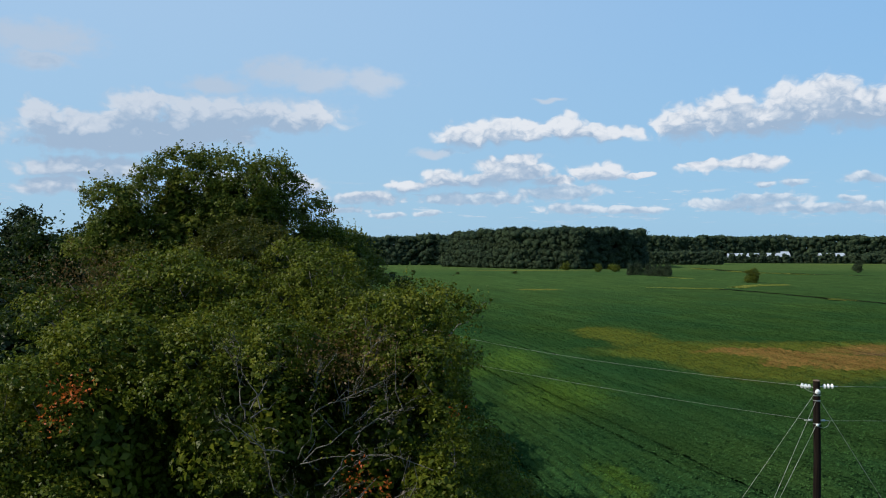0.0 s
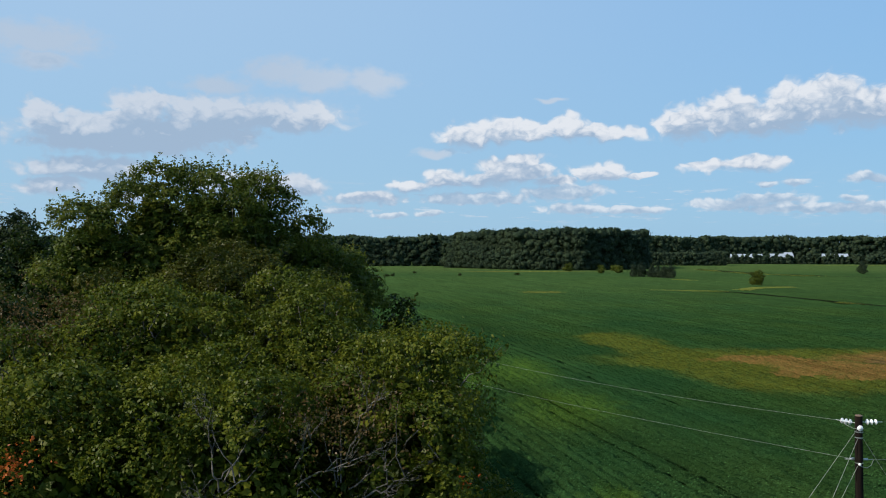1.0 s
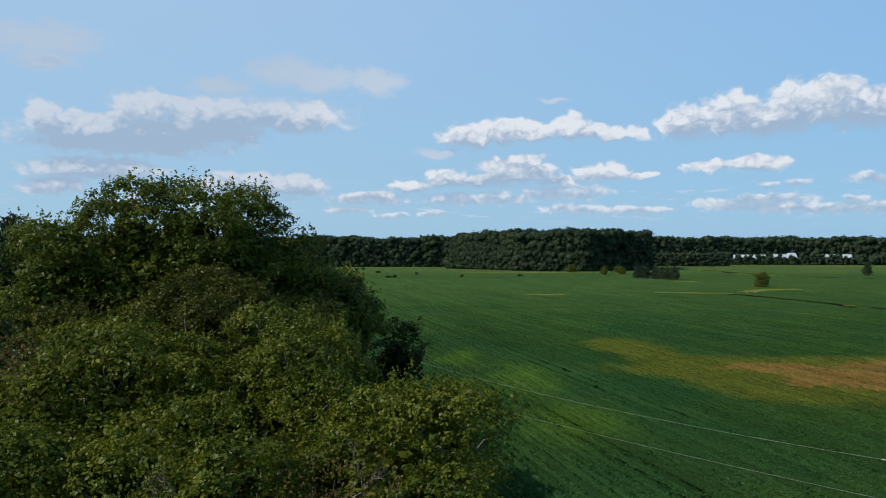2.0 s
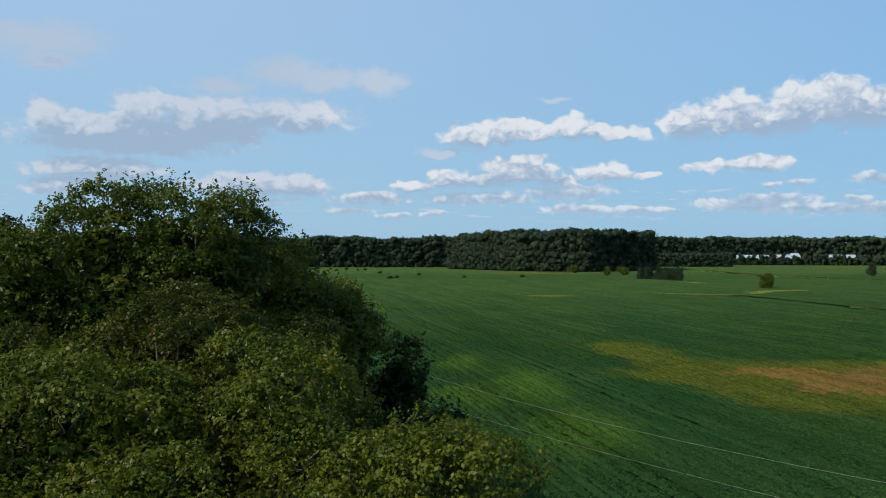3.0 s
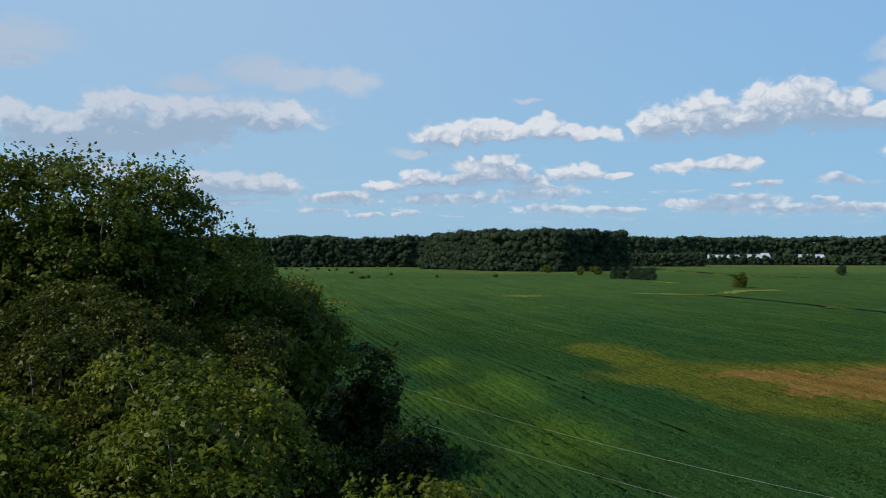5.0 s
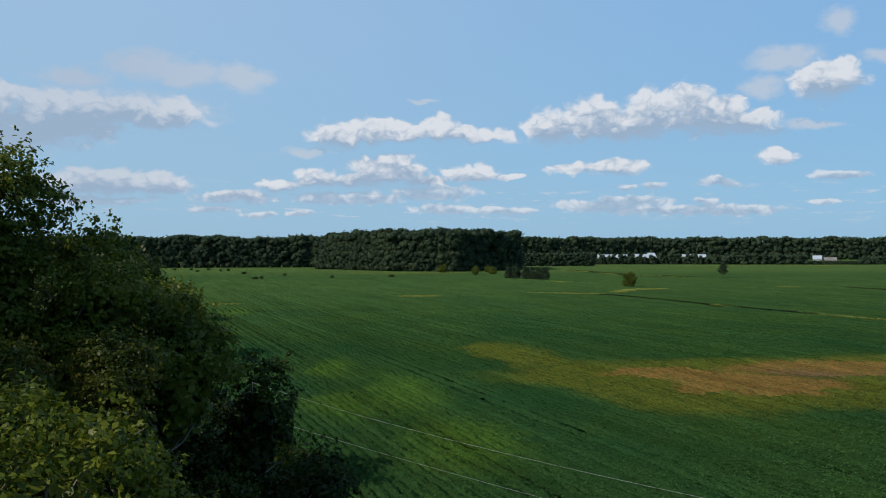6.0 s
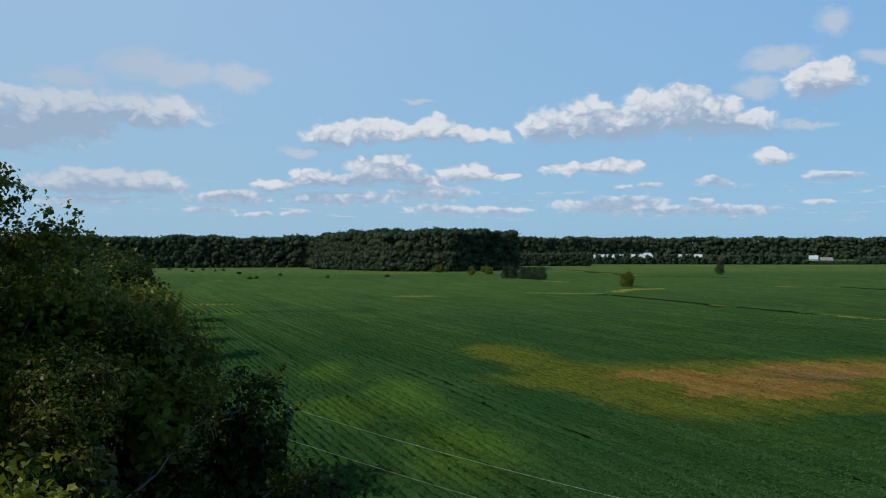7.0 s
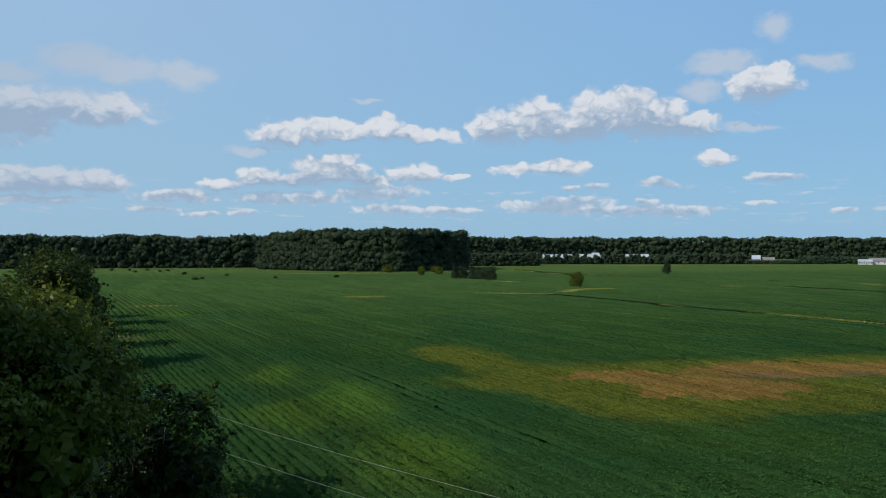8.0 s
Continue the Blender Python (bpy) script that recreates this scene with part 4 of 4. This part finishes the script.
# ---- far farm buildings ----
def box(bm, x0, y0, z0, x1, y1, z1):
    m = Matrix.LocRotScale(((x0 + x1) / 2, (y0 + y1) / 2, (z0 + z1) / 2), None, (x1 - x0, y1 - y0, z1 - z0))
    bmesh.ops.create_cube(bm, size=1, matrix=m)


def farm_building(x, y, turn, length, width, eaves, ridge, roof_mat, label, windows=4, category="house"):
    """A gabled building: walls with gables, a roof of two overhanging slabs, a door and windows on its long front."""
    house = new("house")
    house.matrix_basis = pose(x, y, 0, 0, 0, turn)
    tagged(house, label, category)
    a, b = length / 2, width / 2
    bm = bmesh.new()
    v = [bm.verts.new(p) for p in ((-a, -b, 0), (a, -b, 0), (a, b, 0), (-a, b, 0), (-a, -b, eaves), (a, -b, eaves), (a, b, eaves), (-a, b, eaves), (-a, 0, ridge), (a, 0, ridge))]
    for f in ((0, 1, 5, 4), (2, 3, 7, 6), (1, 2, 6, 9, 5), (3, 0, 4, 8, 7), (4, 5, 9, 8), (6, 7, 8, 9)):
        bm.faces.new([v[k] for k in f])
    part("wall", bm, WHITE_WALL, house)
    for side in (-1, 1):
        bm = bmesh.new()
        drop = (ridge - eaves) / b * 0.6
        lo_edge, hi_edge = (side * (b + 0.6), eaves - drop), (0.0, ridge)
        pts = [(sx * (a + 0.5), yy, zz + up) for up in (0.05, 0.35) for sx, (yy, zz) in ((-1, lo_edge), (1, lo_edge), (1, hi_edge), (-1, hi_edge))]
        v = [bm.verts.new(p) for p in pts]
        for f in ((0, 1, 2, 3), (4, 5, 6, 7), (0, 1, 5, 4), (1, 2, 6, 5), (2, 3, 7, 6), (3, 0, 4, 7)):
            bm.faces.new([v[k] for k in f])
        bmesh.ops.recalc_face_normals(bm, faces=bm.faces)
        part("roof", bm, roof_mat, house)
    for k in range(windows):
        cx = -a + length * (k + 0.5) / windows
        tall = k == windows // 2
        bm = bmesh.new()
        box(bm, cx - 0.6, -b - 0.06, 0.05 if tall else eaves * 0.35, cx + 0.6, -b + 0.05, eaves * 0.72)
        part("door" if tall else "window", bm, GLASS_DARK, house, "dark door" if tall else "dark glass window")
    return house


for x, y, turn, length, width, eaves, ridge, roof, label in (
        (344, 988, -13, 34, 12, 6.5, 10.6, GREY_ROOF, "long white farm shed with a pale metal roof"),
        (381, 980, -13, 24, 12, 6.5, 11.0, GREY_ROOF, "tall white farm shed with a pale metal roof"),
        (390, 984, -13, 8, 8, 9.0, 12.6, GREY_ROOF, "small white tower-like farm building with a pale roof"),
        (419, 972, -14, 14, 9, 5.0, 7.6, GREY_ROOF, "low white farm building among dark trees"),
        (436, 968, -15, 26, 11, 7.5, 11.0, GREY_ROOF, "white farm building among dark trees"),
        (235, 925, -10, 18, 10, 6.0, 10.2, GREY_ROOF, "pale metal shed roof behind a belt of trees"),
        (569, 932, -30, 9, 7, 6.0, 9.6, GREY_ROOF, "white gabled house with a pale roof at the field's end"),
        (583, 929, -28, 13, 8, 4.6, 7.6, DARK_ROOF, "white house with a dark roof at the field's end"),
        (660, 862, -35, 14, 9, 3.4, 5.4, GREY_ROOF, "low white shed with a pale roof"),
        (684, 857, -35, 36, 12, 4.0, 7.0, DARK_ROOF, "low white house with a dark roof")):
    farm_building(x, y, turn, length, width, eaves, ridge, roof, label, 6)

# ---- the power line ----
POLE = Vector((14.58, 33.62, 0.0))
pole = new("utility_pole")
pole.location = POLE
tagged(pole, "dark tarred wooden utility pole with white insulators and guy wires", "utility pole")
TOP = 10.66
zs = np.linspace(-0.2, TOP, 12)
shaft = tube([(0.012 * math.sin(z), 0.01 * math.cos(1.3 * z), z) for z in zs], np.interp(zs, [0, TOP], [0.165, 0.128]), 20)
part("shaft", np_mesh("shaft", *shaft), POLE_WOOD, pole, "", True)
bm = bmesh.new()
bmesh.ops.create_cone(bm, cap_ends=True, segments=20, radius1=0.127, radius2=0.118, depth=0.03, matrix=Matrix.Translation((0.012 * math.sin(TOP), 0, TOP + 0.012)))
part("pole_top", bm, rough_material("weathered_end_grain", (0.10, 0.065, 0.045), (0.20, 0.13, 0.09), 12.0, 0.9, 0.5), pole, "reddish weathered end grain")


def lathe(profile, axis, origin, sides=14):
    """A turned body: radius over length along an axis from an origin."""
    axis = unit(np.array(axis, float))
    pts = [np.array(origin) + axis * d for d, _ in profile]
    return tube(pts, [max(w, 0.001) for _, w in profile], sides)


DISC = [(0.0, 0.012), (0.02, 0.035), (0.05, 0.045), (0.06, 0.095), (0.085, 0.105), (0.10, 0.09), (0.105, 0.03), (0.15, 0.014)]


def insulator_string(origin, axis, count):
    axis = unit(np.array(axis, float))
    link = part("link", np_mesh("link", *tube([np.array(origin) - axis * 0.12, np.array(origin) + axis * (count * 0.15 + 0.16)], [0.014, 0.014], 8)), STEEL, pole, "steel link", True)
    for k in range(count):
        part("insulator", np_mesh("insulator", *lathe(DISC, axis, np.array(origin) + axis * 0.15 * k)), PORCELAIN, link, "white porcelain disc", True)
    return np.array(origin) + axis * (count * 0.15 + 0.16)


LEFT = np.array([math.sin(radians(-36.5)), math.cos(radians(-36.5)), 0.0])
LEFT_LOW = np.array([math.sin(radians(-33.5)), math.cos(radians(-33.5)), 0.0])
RIGHT = np.array([1.0, 0.02, 0.0])
end_left = insulator_string(np.array([0.0, 0.0, TOP - 0.27]) + LEFT * 0.24, LEFT, 3)
end_right = insulator_string(np.array([0.22, 0.0, TOP - 0.22]), RIGHT, 3)
insulator_string(np.array([-0.06, -0.16, TOP - 0.40]), np.array([-0.12, -1.0, 0.05]), 1)
for z, side in ((9.12, -1), (9.10, 1)):
    bm = bmesh.new()
    bmesh.ops.create_cone(bm, cap_ends=True, segments=10, radius1=0.035, radius2=0.05, depth=0.16, matrix=pose(side * 0.24, 0.03, z, 0, 90, 0))
    bmesh.ops.create_cone(bm, cap_ends=True, segments=8, radius1=0.014, radius2=0.014, depth=0.36, matrix=pose(side * 0.30, 0.03, z, 0, 90, 0))
    part("clevis", bm, STEEL, pole, "steel clevis", True)
bm = bmesh.new()
bmesh.ops.create_uvsphere(bm, u_segments=12, v_segments=8, radius=0.055, matrix=pose(-0.05, -0.17, 8.97))
part("spool", bm, PORCELAIN, pole, "white spool insulator", True)
for z in (10.10, 9.9, 9.0):
    ring = tube([(0.0, 0.0, z - 0.02), (0.0, 0.0, z + 0.02)], [0.142, 0.142], 20)
    part("band", np_mesh("band", *ring), STEEL, pole, "steel band", True)
# jumper loops
part("jumper_wire", np_mesh("jumper_wire", *tube([(-0.55, 0.2, TOP - 0.22), (-0.42, 0.0, TOP - 0.34), (-0.25, -0.12, TOP - 0.42), (-0.08, -0.2, TOP - 0.42)], [0.012] * 4, 6)), WIRE, pole, "", True)
part("jumper_wire", np_mesh("jumper_wire", *tube([(0.52, 0.0, 9.1), (0.40, -0.08, 8.92), (0.2, -0.15, 8.84), (0.0, -0.17, 8.9), (-0.06, -0.17, 8.95)], [0.012] * 5, 6)), WIRE, pole, "", True)
for start, foot in (((-0.10, -0.08, 10.20), (-6.6, 1.0, 0.0)), ((-0.09, -0.10, 9.86), (-4.9, -1.2, 0.0)), ((-0.09, -0.10, 8.90), (-4.7, -0.4, 0.0)), ((0.12, -0.06, 9.86), (6.1, -0.8, 0.0))):
    part("guy_wire", np_mesh("guy_wire", *tube(np.linspace(start, foot, 5), [0.009] * 5, 6)), WIRE, pole, "taut steel guy wire", True)


def line_wire(start, way, reach, slope, sag, label):
    s = np.linspace(0, reach, 40)
    pts = np.array(start) + way * s[:, None]
    pts[:, 2] += slope * s + sag * s * s
    tagged(part("power_cable", np_mesh("power_cable", *tube(pts, [0.0050] * 40, 6)), WIRE, None, "", True), label, "cable")


P0 = np.array(POLE)
line_wire(P0 + end_left, LEFT, 46, -0.034, 0.0018, "thin bright power cable strung from the pole")
line_wire(P0 + np.array([0.0, 0.0, 9.08]) + LEFT_LOW * 0.42, LEFT_LOW, 46, -0.0331, 0.0008, "thin lower cable strung from the pole")
line_wire(P0 + end_right, RIGHT, 40, -0.02, 0.0004, "thin bright power cable strung from the pole")
line_wire(P0 + np.array([0.46, 0.02, 9.10]), RIGHT, 40, -0.01, 0.0003, "thin lower cable strung from the pole")
